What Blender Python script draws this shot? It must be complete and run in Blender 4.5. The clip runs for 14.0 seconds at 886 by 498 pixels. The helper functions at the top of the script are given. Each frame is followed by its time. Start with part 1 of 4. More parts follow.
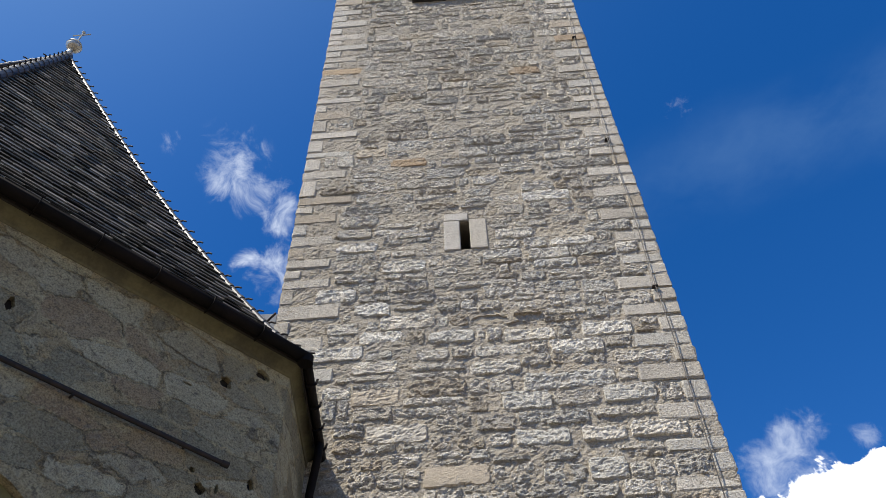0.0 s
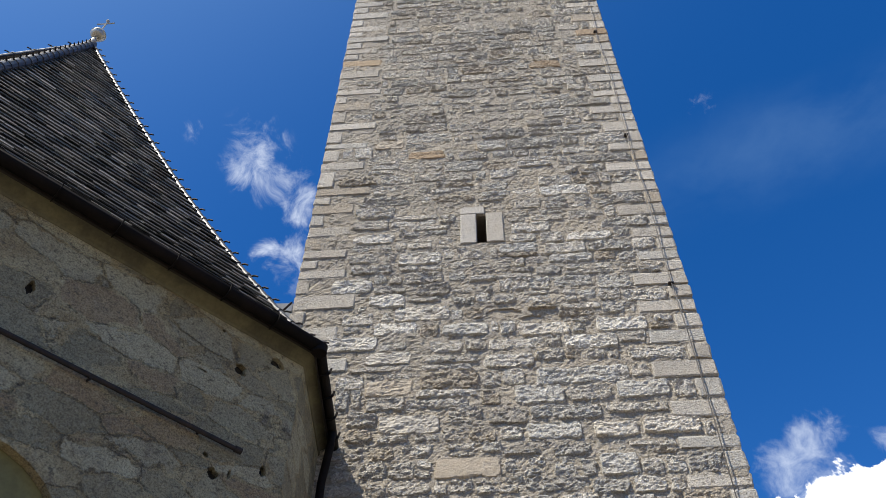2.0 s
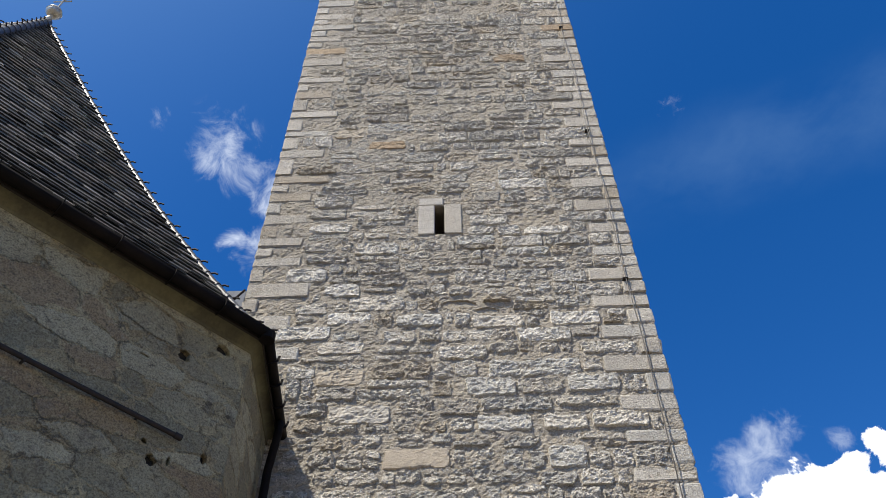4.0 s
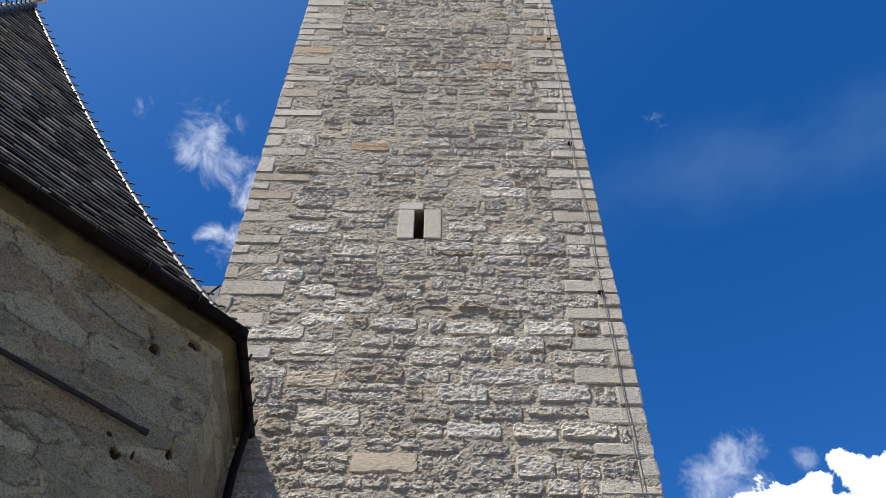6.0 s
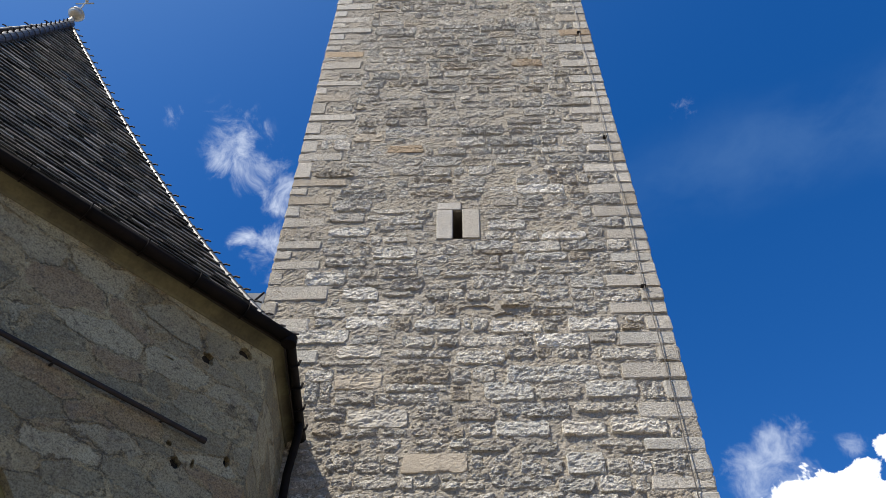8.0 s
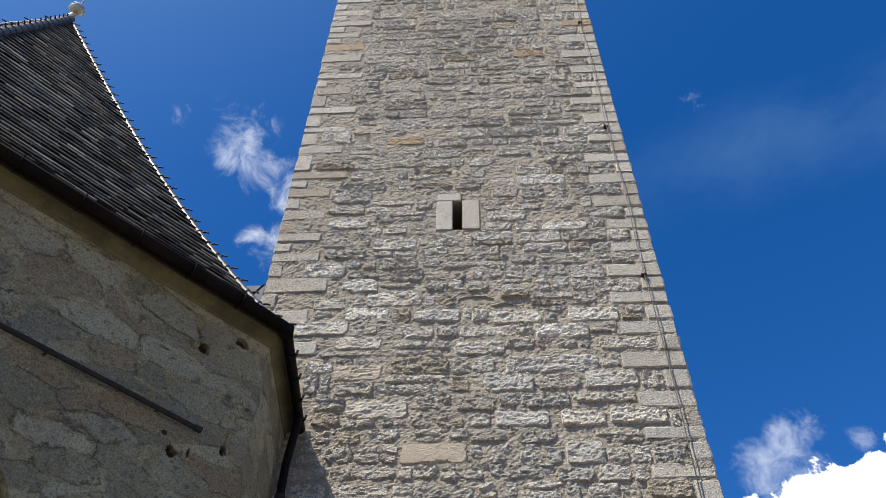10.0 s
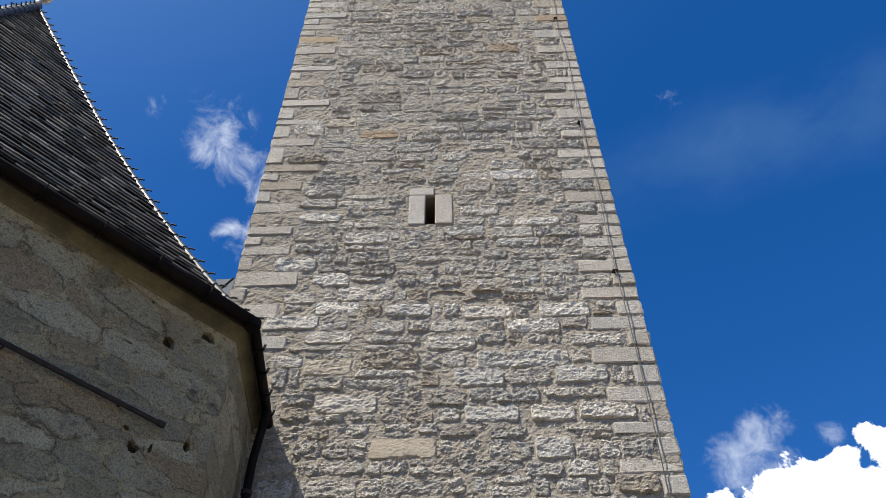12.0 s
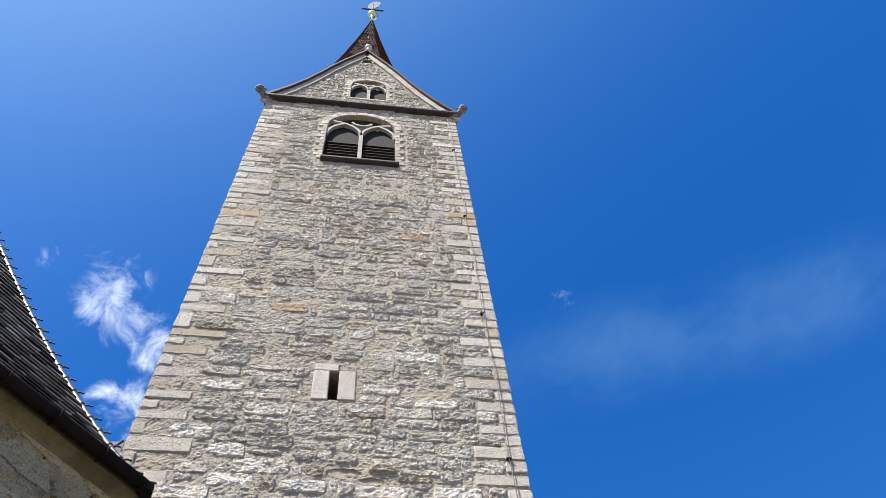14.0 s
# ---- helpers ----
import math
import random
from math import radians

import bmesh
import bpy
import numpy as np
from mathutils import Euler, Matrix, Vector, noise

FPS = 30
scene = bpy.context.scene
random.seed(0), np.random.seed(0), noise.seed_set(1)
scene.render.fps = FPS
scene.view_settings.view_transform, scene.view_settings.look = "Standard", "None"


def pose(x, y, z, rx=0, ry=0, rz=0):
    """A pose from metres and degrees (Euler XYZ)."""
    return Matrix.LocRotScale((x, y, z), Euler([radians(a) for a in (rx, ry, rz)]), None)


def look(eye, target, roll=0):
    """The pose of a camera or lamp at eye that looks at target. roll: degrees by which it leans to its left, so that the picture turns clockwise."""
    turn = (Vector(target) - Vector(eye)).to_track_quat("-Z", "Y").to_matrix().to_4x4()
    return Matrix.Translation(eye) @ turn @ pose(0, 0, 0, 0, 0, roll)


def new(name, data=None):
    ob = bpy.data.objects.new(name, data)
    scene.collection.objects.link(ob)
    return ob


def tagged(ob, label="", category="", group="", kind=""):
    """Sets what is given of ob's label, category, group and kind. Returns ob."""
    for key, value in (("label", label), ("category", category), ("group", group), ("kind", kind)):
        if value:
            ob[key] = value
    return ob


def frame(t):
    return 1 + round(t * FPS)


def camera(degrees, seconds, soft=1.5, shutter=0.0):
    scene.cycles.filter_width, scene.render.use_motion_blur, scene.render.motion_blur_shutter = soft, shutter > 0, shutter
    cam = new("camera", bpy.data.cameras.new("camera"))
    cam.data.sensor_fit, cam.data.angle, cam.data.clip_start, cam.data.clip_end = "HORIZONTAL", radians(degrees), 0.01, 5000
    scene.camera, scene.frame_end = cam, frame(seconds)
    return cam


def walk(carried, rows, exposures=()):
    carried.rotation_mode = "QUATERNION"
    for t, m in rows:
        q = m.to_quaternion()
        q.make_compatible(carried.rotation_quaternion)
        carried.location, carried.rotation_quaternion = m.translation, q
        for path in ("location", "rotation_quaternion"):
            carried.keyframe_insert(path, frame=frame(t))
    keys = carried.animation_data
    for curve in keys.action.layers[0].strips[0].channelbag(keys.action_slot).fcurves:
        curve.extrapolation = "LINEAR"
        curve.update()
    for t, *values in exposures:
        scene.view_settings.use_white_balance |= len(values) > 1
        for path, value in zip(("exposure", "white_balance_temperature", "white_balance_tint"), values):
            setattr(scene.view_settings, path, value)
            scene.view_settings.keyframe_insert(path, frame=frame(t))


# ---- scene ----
cam = camera(59.4, 14.0, 0.7)
PATH = [
    (0, (0.232, 0.199, 1.738), (0.167, 1.521, 3.237), -2.0),
    (0.5, (0.225, 0.204, 1.739), (0.136, 1.526, 3.237), -1.7),
    (1, (0.272, 0.208, 1.714), (0.17, 1.53, 3.211), -1.0),
    (1.5, (0.257, 0.19, 1.708), (0.137, 1.527, 3.191), 0.2),
    (2, (0.276, 0.186, 1.711), (0.162, 1.518, 3.199), 0.6),
    (2.5, (0.303, 0.228, 1.721), (0.19, 1.574, 3.196), 0.7),
    (3, (0.372, 0.253, 1.72), (0.259, 1.608, 3.186), 0.6),
    (3.5, (0.46, 0.279, 1.728), (0.379, 1.634, 3.197), -0.3),
    (3.7, (0.45, 0.28, 1.713), (0.395, 1.629, 3.189), -0.7),
    (5.8, (0.49, 0.264, 1.735), (0.51, 1.604, 3.22), 0.2),
    (6, (0.463, 0.257, 1.72), (0.484, 1.596, 3.206), 0.4),
    (6.5, (0.393, 0.242, 1.721), (0.401, 1.584, 3.204), 1.1),
    (7, (0.349, 0.222, 1.697), (0.336, 1.56, 3.183), 1.1),
    (7.5, (0.301, 0.234, 1.718), (0.267, 1.57, 3.206), 0.8),
    (7.7, (0.312, 0.198, 1.728), (0.263, 1.539, 3.211), 0.7),
    (10, (0.455, 0.283, 1.695), (0.375, 1.634, 3.168), 1.0),
    (10.5, (0.527, 0.303, 1.701), (0.477, 1.663, 3.167), 0.7),
    (11, (0.51, 0.342, 1.703), (0.473, 1.708, 3.163), 0.3),
    (11.5, (0.559, 0.323, 1.709), (0.532, 1.696, 3.164), -0.1),
    (12, (0.536, 0.326, 1.728), (0.514, 1.688, 3.192), -0.4),
    (12.3, (0.602, 0.177, 1.755), (0.598, 1.509, 3.247), -1.0),
    (12.5, (0.427, 0.217, 1.592), (0.606, 1.449, 3.158), -6.8),
    (12.7, (0.398, 0.099, 1.477), (0.556, 1.158, 3.166), -6.4),
    (13, (0.419, 0.086, 1.432), (0.581, 0.98, 3.214), -7.8),
    (13.5, (0.329, 0.196, 1.444), (0.584, 1.158, 3.178), -8.3),
    (14, (0.369, 0.027, 1.298), (0.594, 1.001, 3.03), -6.8),
]
walk(cam, [(t, look(eye, target, roll)) for t, eye, target, roll in PATH],
     [(0, 0.55), (9.8, 0.52), (12.0, 0.50), (12.6, 0.63), (13.2, 0.96), (14.0, 1.06)])

# ---- light ----
SUN_AZ, SUN_EL = math.atan2(-1.05, -1.0), radians(57.0)
SUN = Vector((math.sin(SUN_AZ) * math.cos(SUN_EL), math.cos(SUN_AZ) * math.cos(SUN_EL), math.sin(SUN_EL)))
sun = new("sun", bpy.data.lights.new("sun", "SUN"))
sun.data.energy, sun.data.angle, sun.data.color = 5.0, radians(0.5), (1.0, 0.925, 0.81)
sun.matrix_world = Matrix.Translation((-30, -20, 60)) @ SUN.to_track_quat("Z", "Y").to_matrix().to_4x4()


class Nodes:
    """Short hand for node trees."""

    def __init__(self, tree):
        self.tree = tree
        tree.nodes.clear()

    def add(self, kind, values=(), **fields):
        node = self.tree.nodes.new(kind)
        for key, value in fields.items():
            setattr(node, key, value)
        for key, value in dict(values).items():
            self.put(node.inputs[key], value)
        return node

    def put(self, socket, value):
        if isinstance(value, bpy.types.NodeSocket):
            self.tree.links.new(value, socket)
        else:
            socket.default_value = value

    def math(self, op, a, b=0.0, c=0.0):
        return self.add("ShaderNodeMath", {0: a, 1: b, 2: c}, operation=op).outputs[0]

    def dot(self, a, b):
        return self.add("ShaderNodeVectorMath", {0: a, 1: b}, operation="DOT_PRODUCT").outputs["Value"]

    def scale(self, v, s):
        return self.add("ShaderNodeVectorMath", {0: v, 1: s}, operation="MULTIPLY").outputs[0]

    def plus(self, v, s):
        return self.add("ShaderNodeVectorMath", {0: v, 1: s}, operation="ADD").outputs[0]

    def noise(self, v, scale, detail=4.0, rough=0.55, distortion=0.0):
        return self.add("ShaderNodeTexNoise", {"Vector": v, "Scale": scale, "Detail": detail, "Roughness": rough, "Distortion": distortion}).outputs["Fac"]

    def ramp(self, v, lo, hi, a=0.0, b=1.0):
        return self.add("ShaderNodeMapRange", {0: v, 1: lo, 2: hi, 3: a, 4: b}, interpolation_type="SMOOTHSTEP").outputs[0]

    def mix(self, f, a, b, blend="MIX"):
        n = self.add("ShaderNodeMix", data_type="RGBA", blend_type=blend)
        self.put(n.inputs["Factor"], f)
        self.put(n.inputs[6], a)
        self.put(n.inputs[7], b)
        return n.outputs[2]


def rgb(r, g, b):
    return (r, g, b, 1.0)


world = bpy.data.worlds.new("sky")
scene.world = world
world.use_nodes = True
w = Nodes(world.node_tree)
way = w.add("ShaderNodeTexCoord").outputs["Generated"]
sky = w.add("ShaderNodeTexSky", sky_type="NISHITA", sun_disc=False, sun_elevation=SUN_EL, sun_rotation=SUN_AZ, air_density=1.0, dust_density=0.25, ozone_density=3.2, altitude=900.0)
blue = w.add("ShaderNodeHueSaturation", {"Saturation": 1.35, "Value": 1.0, "Color": sky.outputs[0]}).outputs[0]
blue = w.mix(1.0, blue, rgb(1.0, 0.90, 1.095), "MULTIPLY")
SKY_STRENGTH = 0.100


def cloud_spot(direction, inner, outer, stretch=(1, 1, 1)):
    """A soft round region of the sky round a direction, 1 within inner and 0 past outer, in radians."""
    d = Vector(direction).normalized()
    diff = w.scale(w.plus(way, tuple(-c for c in d)), stretch)
    dist = w.add("ShaderNodeVectorMath", {0: diff}, operation="LENGTH").outputs["Value"]
    return w.ramp(dist, inner, outer, 1.0, 0.0)


def most(*values):
    out = values[0]
    for v in values[1:]:
        out = w.math("MAXIMUM", out, v)
    return out


warp = w.add("ShaderNodeTexNoise", {"Vector": way, "Scale": 9.0, "Detail": 3.0}).outputs["Color"]
bent = w.plus(way, w.scale(w.plus(warp, (-0.5, -0.5, -0.5)), (0.05, 0.05, 0.05)))
wisp = w.noise(bent, 26.0, 9.0, 0.64, 0.4)
veil = w.noise(w.scale(bent, (1.0, 1.0, 2.5)), 5.0, 7.0, 0.6)
# the torn fair-weather cloud and its two smaller neighbours beside the tower
torn = most(
    cloud_spot((-0.281, 0.531, 0.796), 0.006, 0.062), cloud_spot((-0.252, 0.569, 0.780), 0.006, 0.058),
    cloud_spot((-0.232, 0.595, 0.765), 0.006, 0.052), cloud_spot((-0.292, 0.556, 0.776), 0.0, 0.035),
    cloud_spot((-0.274, 0.636, 0.719), 0.004, 0.034), cloud_spot((-0.243, 0.650, 0.717), 0.006, 0.055),
    w.math("MULTIPLY", cloud_spot((-0.340, 0.490, 0.789), 0.0, 0.03), 0.55), w.math("MULTIPLY", cloud_spot((0.263, 0.521, 0.812), 0.0, 0.032), 0.46))
gate = w.ramp(torn, 0.0, 0.3)
torn = w.ramp(w.math("ADD", w.math("MULTIPLY", torn, 0.75), w.math("MULTIPLY", w.math("SUBTRACT", wisp, 0.5), 2.6)), 0.24, 1.40, 0.0, 0.64)
torn = w.math("MULTIPLY", torn, gate)
# the bright cumulus low over the horizon and the grey scrap above it
slope = w.dot(way, (0.3541, 0.3519, -0.8665))
slope = w.math("MINIMUM", slope, w.dot(way, (0.2130, 0.4404, -0.8722)))
lumps = w.add("ShaderNodeTexVoronoi", {"Vector": w.plus(way, w.scale(w.plus(warp, (-0.5, -0.5, -0.5)), (0.03, 0.03, 0.03))), "Scale": 26.0}, feature="SMOOTH_F1").outputs["Distance"]
billow = w.math("SUBTRACT", w.math("MULTIPLY", w.noise(way, 30.0, 8.0, 0.55, 0.2), 0.9), w.math("MULTIPLY", lumps, 0.55))
heap = w.ramp(w.math("ADD", slope, w.math("MULTIPLY", w.math("SUBTRACT", billow, 0.22), 0.10)), 0.0, 0.006)
heap = w.math("MULTIPLY", heap, cloud_spot((0.478, 0.777, 0.410), 0.25, 0.60))
scrap = most(cloud_spot((0.360, 0.793, 0.491), 0.01, 0.062), cloud_spot((0.330, 0.808, 0.488), 0.01, 0.06), cloud_spot((0.359, 0.782, 0.510), 0.01, 0.055), w.math("MULTIPLY", cloud_spot((0.425, 0.757, 0.496), 0.0, 0.03), 0.6))
gate = w.ramp(scrap, 0.0, 0.3)
scrap = w.ramp(w.math("ADD", w.math("MULTIPLY", scrap, 0.8), w.math("MULTIPLY", w.math("SUBTRACT", wisp, 0.5), 2.2)), 0.26, 1.25, 0.0, 0.60)
scrap = w.math("MULTIPLY", scrap, gate)
band = w.math("ABSOLUTE", w.dot(bent, (0.298, 0.7044, -0.6442)))
streak = w.math("MULTIPLY", w.ramp(band, 0.01, 0.085, 1.0, 0.0), cloud_spot((0.52, 0.46, 0.72), 0.15, 0.55))
streak = w.math("MULTIPLY", w.math("MULTIPLY", streak, w.ramp(veil, 0.25, 0.80)), 0.085)
glare = cloud_spot(tuple(SUN), 0.05, 1.25)
hazy = w.math("MULTIPLY", w.math("POWER", glare, 2.0), 0.62)
colour = w.mix(streak, blue, rgb(3.6, 5.7, 7.4))
colour = w.mix(torn, colour, rgb(7.4, 7.9, 8.6))
colour = w.mix(scrap, colour, rgb(6.2, 6.8, 7.8))
colour = w.mix(heap, colour, w.mix(w.ramp(billow, 0.05, 0.35), rgb(8.3, 8.7, 9.4), rgb(10.8, 10.9, 11.1)))
colour = w.mix(hazy, colour, rgb(4.2, 6.5, 8.3))
back = w.add("ShaderNodeBackground", {"Color": colour, "Strength": SKY_STRENGTH})
w.add("ShaderNodeOutputWorld", {"Surface": back.outputs[0]})


# ---- materials ----
def material(name, rough=0.85, metal=0.0):
    m = bpy.data.materials.new(name)
    m.use_nodes = True
    n = Nodes(m.node_tree)
    n.shader = n.add("ShaderNodeBsdfPrincipled", {"Roughness": rough, "Metallic": metal})
    n.add("ShaderNodeOutputMaterial", {"Surface": n.shader.outputs[0]})
    n.place = n.add("ShaderNodeNewGeometry").outputs["Position"]
    n.m = m
    return n


def finish(n, colour, height=None, strength=0.5, distance=0.02):
    n.put(n.shader.inputs["Base Color"], colour)
    if height is not None:
        bump = n.add("ShaderNodeBump", {"Strength": strength, "Distance": distance, "Height": height})
        n.put(n.shader.inputs["Normal"], bump.outputs[0])
    return n.m


def stone_material(name, own, light, dark, tan, tan_share=0.12, bump=0.03, speckle=1.0, chipped=1.0):
    """Rough gneiss; own: where a stone's own shade comes from, its object or its island."""
    n = material(name, 0.92)
    if own == "object":
        r = n.add("ShaderNodeObjectInfo").outputs["Random"]
    else:
        r = n.add("ShaderNodeNewGeometry").outputs["Random Per Island"]
    r2 = n.math("FRACT", n.math("MULTIPLY", r, 17.3))
    r3 = n.math("FRACT", n.math("MULTIPLY", r, 53.7))
    flat = n.scale(n.place, (1.0, 1.0, 1.7))
    grain = n.noise(n.place, 60.0, 6.0, 0.7)
    chips = n.noise(flat, 13.0, 8.0, 0.66, 0.8)
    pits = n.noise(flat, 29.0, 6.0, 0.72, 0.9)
    stains = n.noise(n.place, 1.6, 5.0, 0.62)
    col = n.mix(n.math("POWER", r, 0.7), dark, light)
    col = n.mix(n.math("MULTIPLY", n.math("GREATER_THAN", r3, 0.72), 0.55), col, rgb(0.50, 0.485, 0.435))
    col = n.mix(n.math("GREATER_THAN", r2, 1.0 - tan_share), col, tan)
    # chip hollows are darkened in the colour, as crevice shade on top of relief
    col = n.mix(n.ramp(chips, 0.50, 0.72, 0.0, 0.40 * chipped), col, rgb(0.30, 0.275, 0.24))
    col = n.mix(n.ramp(stains, 0.52, 0.72, 0.0, 0.40), col, rgb(0.36, 0.31, 0.235))
    # near-black pit bottoms: crevice shade put into the stone colour, scaled by chipped
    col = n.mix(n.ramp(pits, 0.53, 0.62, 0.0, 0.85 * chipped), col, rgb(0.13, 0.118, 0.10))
    lo, hi = 1.0 - 0.42 * speckle, 1.0 + 0.22 * speckle
    col = n.mix(n.ramp(grain, 0.36, 0.64, 0.0, 1.0), n.mix(1.0, col, rgb(lo, lo, lo), "MULTIPLY"), n.mix(1.0, col, rgb(hi, hi, hi), "MULTIPLY"))
    relief = n.math("ADD", n.math("MULTIPLY", chips, -1.1), n.math("MULTIPLY", grain, 0.55))
    relief = n.math("SUBTRACT", relief, n.math("MULTIPLY", pits, 0.9))
    return finish(n, col, relief, 1.0, bump)


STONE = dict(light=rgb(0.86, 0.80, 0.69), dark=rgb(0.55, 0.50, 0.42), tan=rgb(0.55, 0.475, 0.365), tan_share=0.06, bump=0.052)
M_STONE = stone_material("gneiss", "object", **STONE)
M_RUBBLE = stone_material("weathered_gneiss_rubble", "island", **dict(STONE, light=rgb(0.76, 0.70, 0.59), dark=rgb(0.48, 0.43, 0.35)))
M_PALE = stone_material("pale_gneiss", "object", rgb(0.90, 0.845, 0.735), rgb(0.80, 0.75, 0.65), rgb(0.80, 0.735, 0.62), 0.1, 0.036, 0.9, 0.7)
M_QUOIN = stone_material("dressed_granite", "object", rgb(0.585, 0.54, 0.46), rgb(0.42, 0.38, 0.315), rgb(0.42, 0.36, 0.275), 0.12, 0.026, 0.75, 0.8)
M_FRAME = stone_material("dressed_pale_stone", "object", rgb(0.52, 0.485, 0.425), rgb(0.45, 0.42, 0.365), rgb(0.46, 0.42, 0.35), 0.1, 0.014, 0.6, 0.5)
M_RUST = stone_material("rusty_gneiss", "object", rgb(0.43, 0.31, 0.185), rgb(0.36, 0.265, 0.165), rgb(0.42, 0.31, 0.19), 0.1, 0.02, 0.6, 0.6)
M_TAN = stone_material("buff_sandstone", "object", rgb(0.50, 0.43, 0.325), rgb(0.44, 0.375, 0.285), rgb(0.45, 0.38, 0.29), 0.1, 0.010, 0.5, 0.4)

n = material("lime_mortar", 0.95)
grain = n.noise(n.place, 70.0, 5.0, 0.7)
lumps = n.noise(n.scale(n.place, (1, 1, 1.7)), 11.0, 6.0, 0.65, 0.4)
stain = n.noise(n.place, 0.9, 5.0, 0.6)
col = n.mix(n.ramp(stain, 0.35, 0.68), rgb(0.40, 0.36, 0.29), rgb(0.455, 0.40, 0.31))
col = n.mix(n.ramp(lumps, 0.45, 0.66, 0.0, 0.6), col, rgb(0.42, 0.39, 0.35))
col = n.mix(n.ramp(grain, 0.36, 0.66), n.mix(1.0, col, rgb(0.55, 0.54, 0.53), "MULTIPLY"), n.mix(1.0, col, rgb(1.12, 1.12, 1.11), "MULTIPLY"))
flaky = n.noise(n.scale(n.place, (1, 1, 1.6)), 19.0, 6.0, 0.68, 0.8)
# the same flakes that sink in the bump are darkened, shade put into the colour
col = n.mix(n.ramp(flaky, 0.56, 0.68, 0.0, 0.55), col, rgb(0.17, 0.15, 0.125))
M_MORTAR = finish(n, col, n.math("ADD", n.math("SUBTRACT", lumps, flaky), n.math("MULTIPLY", grain, 0.5)), 1.0, 0.026)

n = material("old_plaster", 0.95)
edge = n.noise(n.place, 4.5, 7.0, 0.68, 0.6)
grain = n.noise(n.place, 60.0, 5.0, 0.7)
mottle = n.noise(n.scale(n.place, (1, 1, 1.6)), 16.0, 7.0, 0.7, 0.6)
wobble = n.scale(n.add("ShaderNodeTexNoise", {"Vector": n.place, "Scale": 3.6, "Detail": 8.0, "Roughness": 0.68}).outputs["Color"], (0.34, 0.34, 0.20))
buried = n.scale(n.plus(n.place, wobble), (1.0, 1.0, 2.3))
which = n.add("ShaderNodeTexVoronoi", {"Vector": buried, "Scale": 1.55, "Randomness": 0.85}).outputs["Color"]
inside = n.add("ShaderNodeTexVoronoi", {"Vector": buried, "Scale": 1.55, "Randomness": 0.85}, feature="DISTANCE_TO_EDGE").outputs["Distance"]
one, two = n.dot(which, (1.0, 0.0, 0.0)), n.dot(which, (0.0, 1.0, 0.0))
patch = n.noise(n.scale(n.place, (1, 1, 1.7)), 0.9, 6.0, 0.66, 0.8)
col = n.mix(n.ramp(patch, 0.40, 0.60), rgb(0.36, 0.285, 0.155), rgb(0.50, 0.43, 0.255))
core = n.ramp(n.math("ADD", inside, n.math("MULTIPLY", n.math("SUBTRACT", edge, 0.5), 0.16)), 0.030, 0.065)
bare = n.math("MULTIPLY", n.ramp(one, 0.20, 0.24), core)
shade = n.mix(n.ramp(two, 0.15, 0.85), rgb(0.23, 0.215, 0.145), rgb(0.51, 0.475, 0.325))
col = n.mix(n.math("MULTIPLY", bare, 0.66), col, shade)
rusty = n.math("MULTIPLY", n.ramp(one, 0.16, 0.14), core)
col = n.mix(n.math("MULTIPLY", rusty, 0.55), col, rgb(0.30, 0.205, 0.125))
col = n.mix(n.ramp(edge, 0.54, 0.68, 0.0, 0.65), col, rgb(0.24, 0.205, 0.15))
col = n.mix(n.ramp(mottle, 0.52, 0.66, 0.0, 0.85), col, rgb(0.15, 0.13, 0.09))
col = n.mix(n.ramp(mottle, 0.46, 0.34, 0.0, 0.35), col, rgb(0.56, 0.52, 0.36))
ragged = n.math("MULTIPLY", n.ramp(inside, 0.026, 0.0), n.ramp(edge, 0.46, 0.56))
col = n.mix(n.math("MULTIPLY", ragged, 0.5), col, rgb(0.10, 0.09, 0.07))
col = n.mix(n.ramp(grain, 0.32, 0.62), n.mix(1.0, col, rgb(0.50, 0.49, 0.47), "MULTIPLY"), n.mix(1.0, col, rgb(1.08, 1.08, 1.06), "MULTIPLY"))
relief = n.math("ADD", n.math("MULTIPLY", edge, 1.2), n.math("MULTIPLY", bare, -0.25))
relief = n.math("SUBTRACT", relief, n.math("ADD", n.math("MULTIPLY", ragged, 0.5), n.math("MULTIPLY", mottle, 0.5)))
M_PLASTER = finish(n, col, n.math("ADD", relief, n.math("MULTIPLY", grain, 0.35)), 1.0, 0.05)


def plain(name, a, b, scale=6.0, rough=0.8, metal=0.0, bump=0.006):
    """A surface of two shades with a grain."""
    n = material(name, rough, metal)
    big = n.noise(n.place, scale, 5.0, 0.6, 0.3)
    fine = n.noise(n.place, scale * 9.0, 4.0, 0.65)
    col = n.mix(n.ramp(big, 0.35, 0.66), a, b)
    col = n.mix(n.ramp(fine, 0.35, 0.65, 0.0, 0.5), col, n.mix(1.0, col, rgb(0.66, 0.66, 0.66), "MULTIPLY"))
    return finish(n, col, n.math("ADD", big, n.math("MULTIPLY", fine, 0.4)), 0.8, bump)


# cornice ochre is lowered in colour for the shadow that the eaves throw
M_CORNICE = plain("shaded_ochre_limewash", rgb(0.165, 0.152, 0.085), rgb(0.095, 0.088, 0.055), 3.0, 0.95)
M_NICHE = plain("ochre_plaster", rgb(0.21, 0.19, 0.075), rgb(0.17, 0.155, 0.065), 2.0, 0.95)
M_GUTTER = plain("brown_painted_metal", rgb(0.006, 0.005, 0.0045), rgb(0.011, 0.008, 0.007), 4.0, 0.75, 0.0, 0.001)
M_GUTTER.node_tree.nodes["Principled BSDF"].inputs["Specular IOR Level"].default_value = 0.12
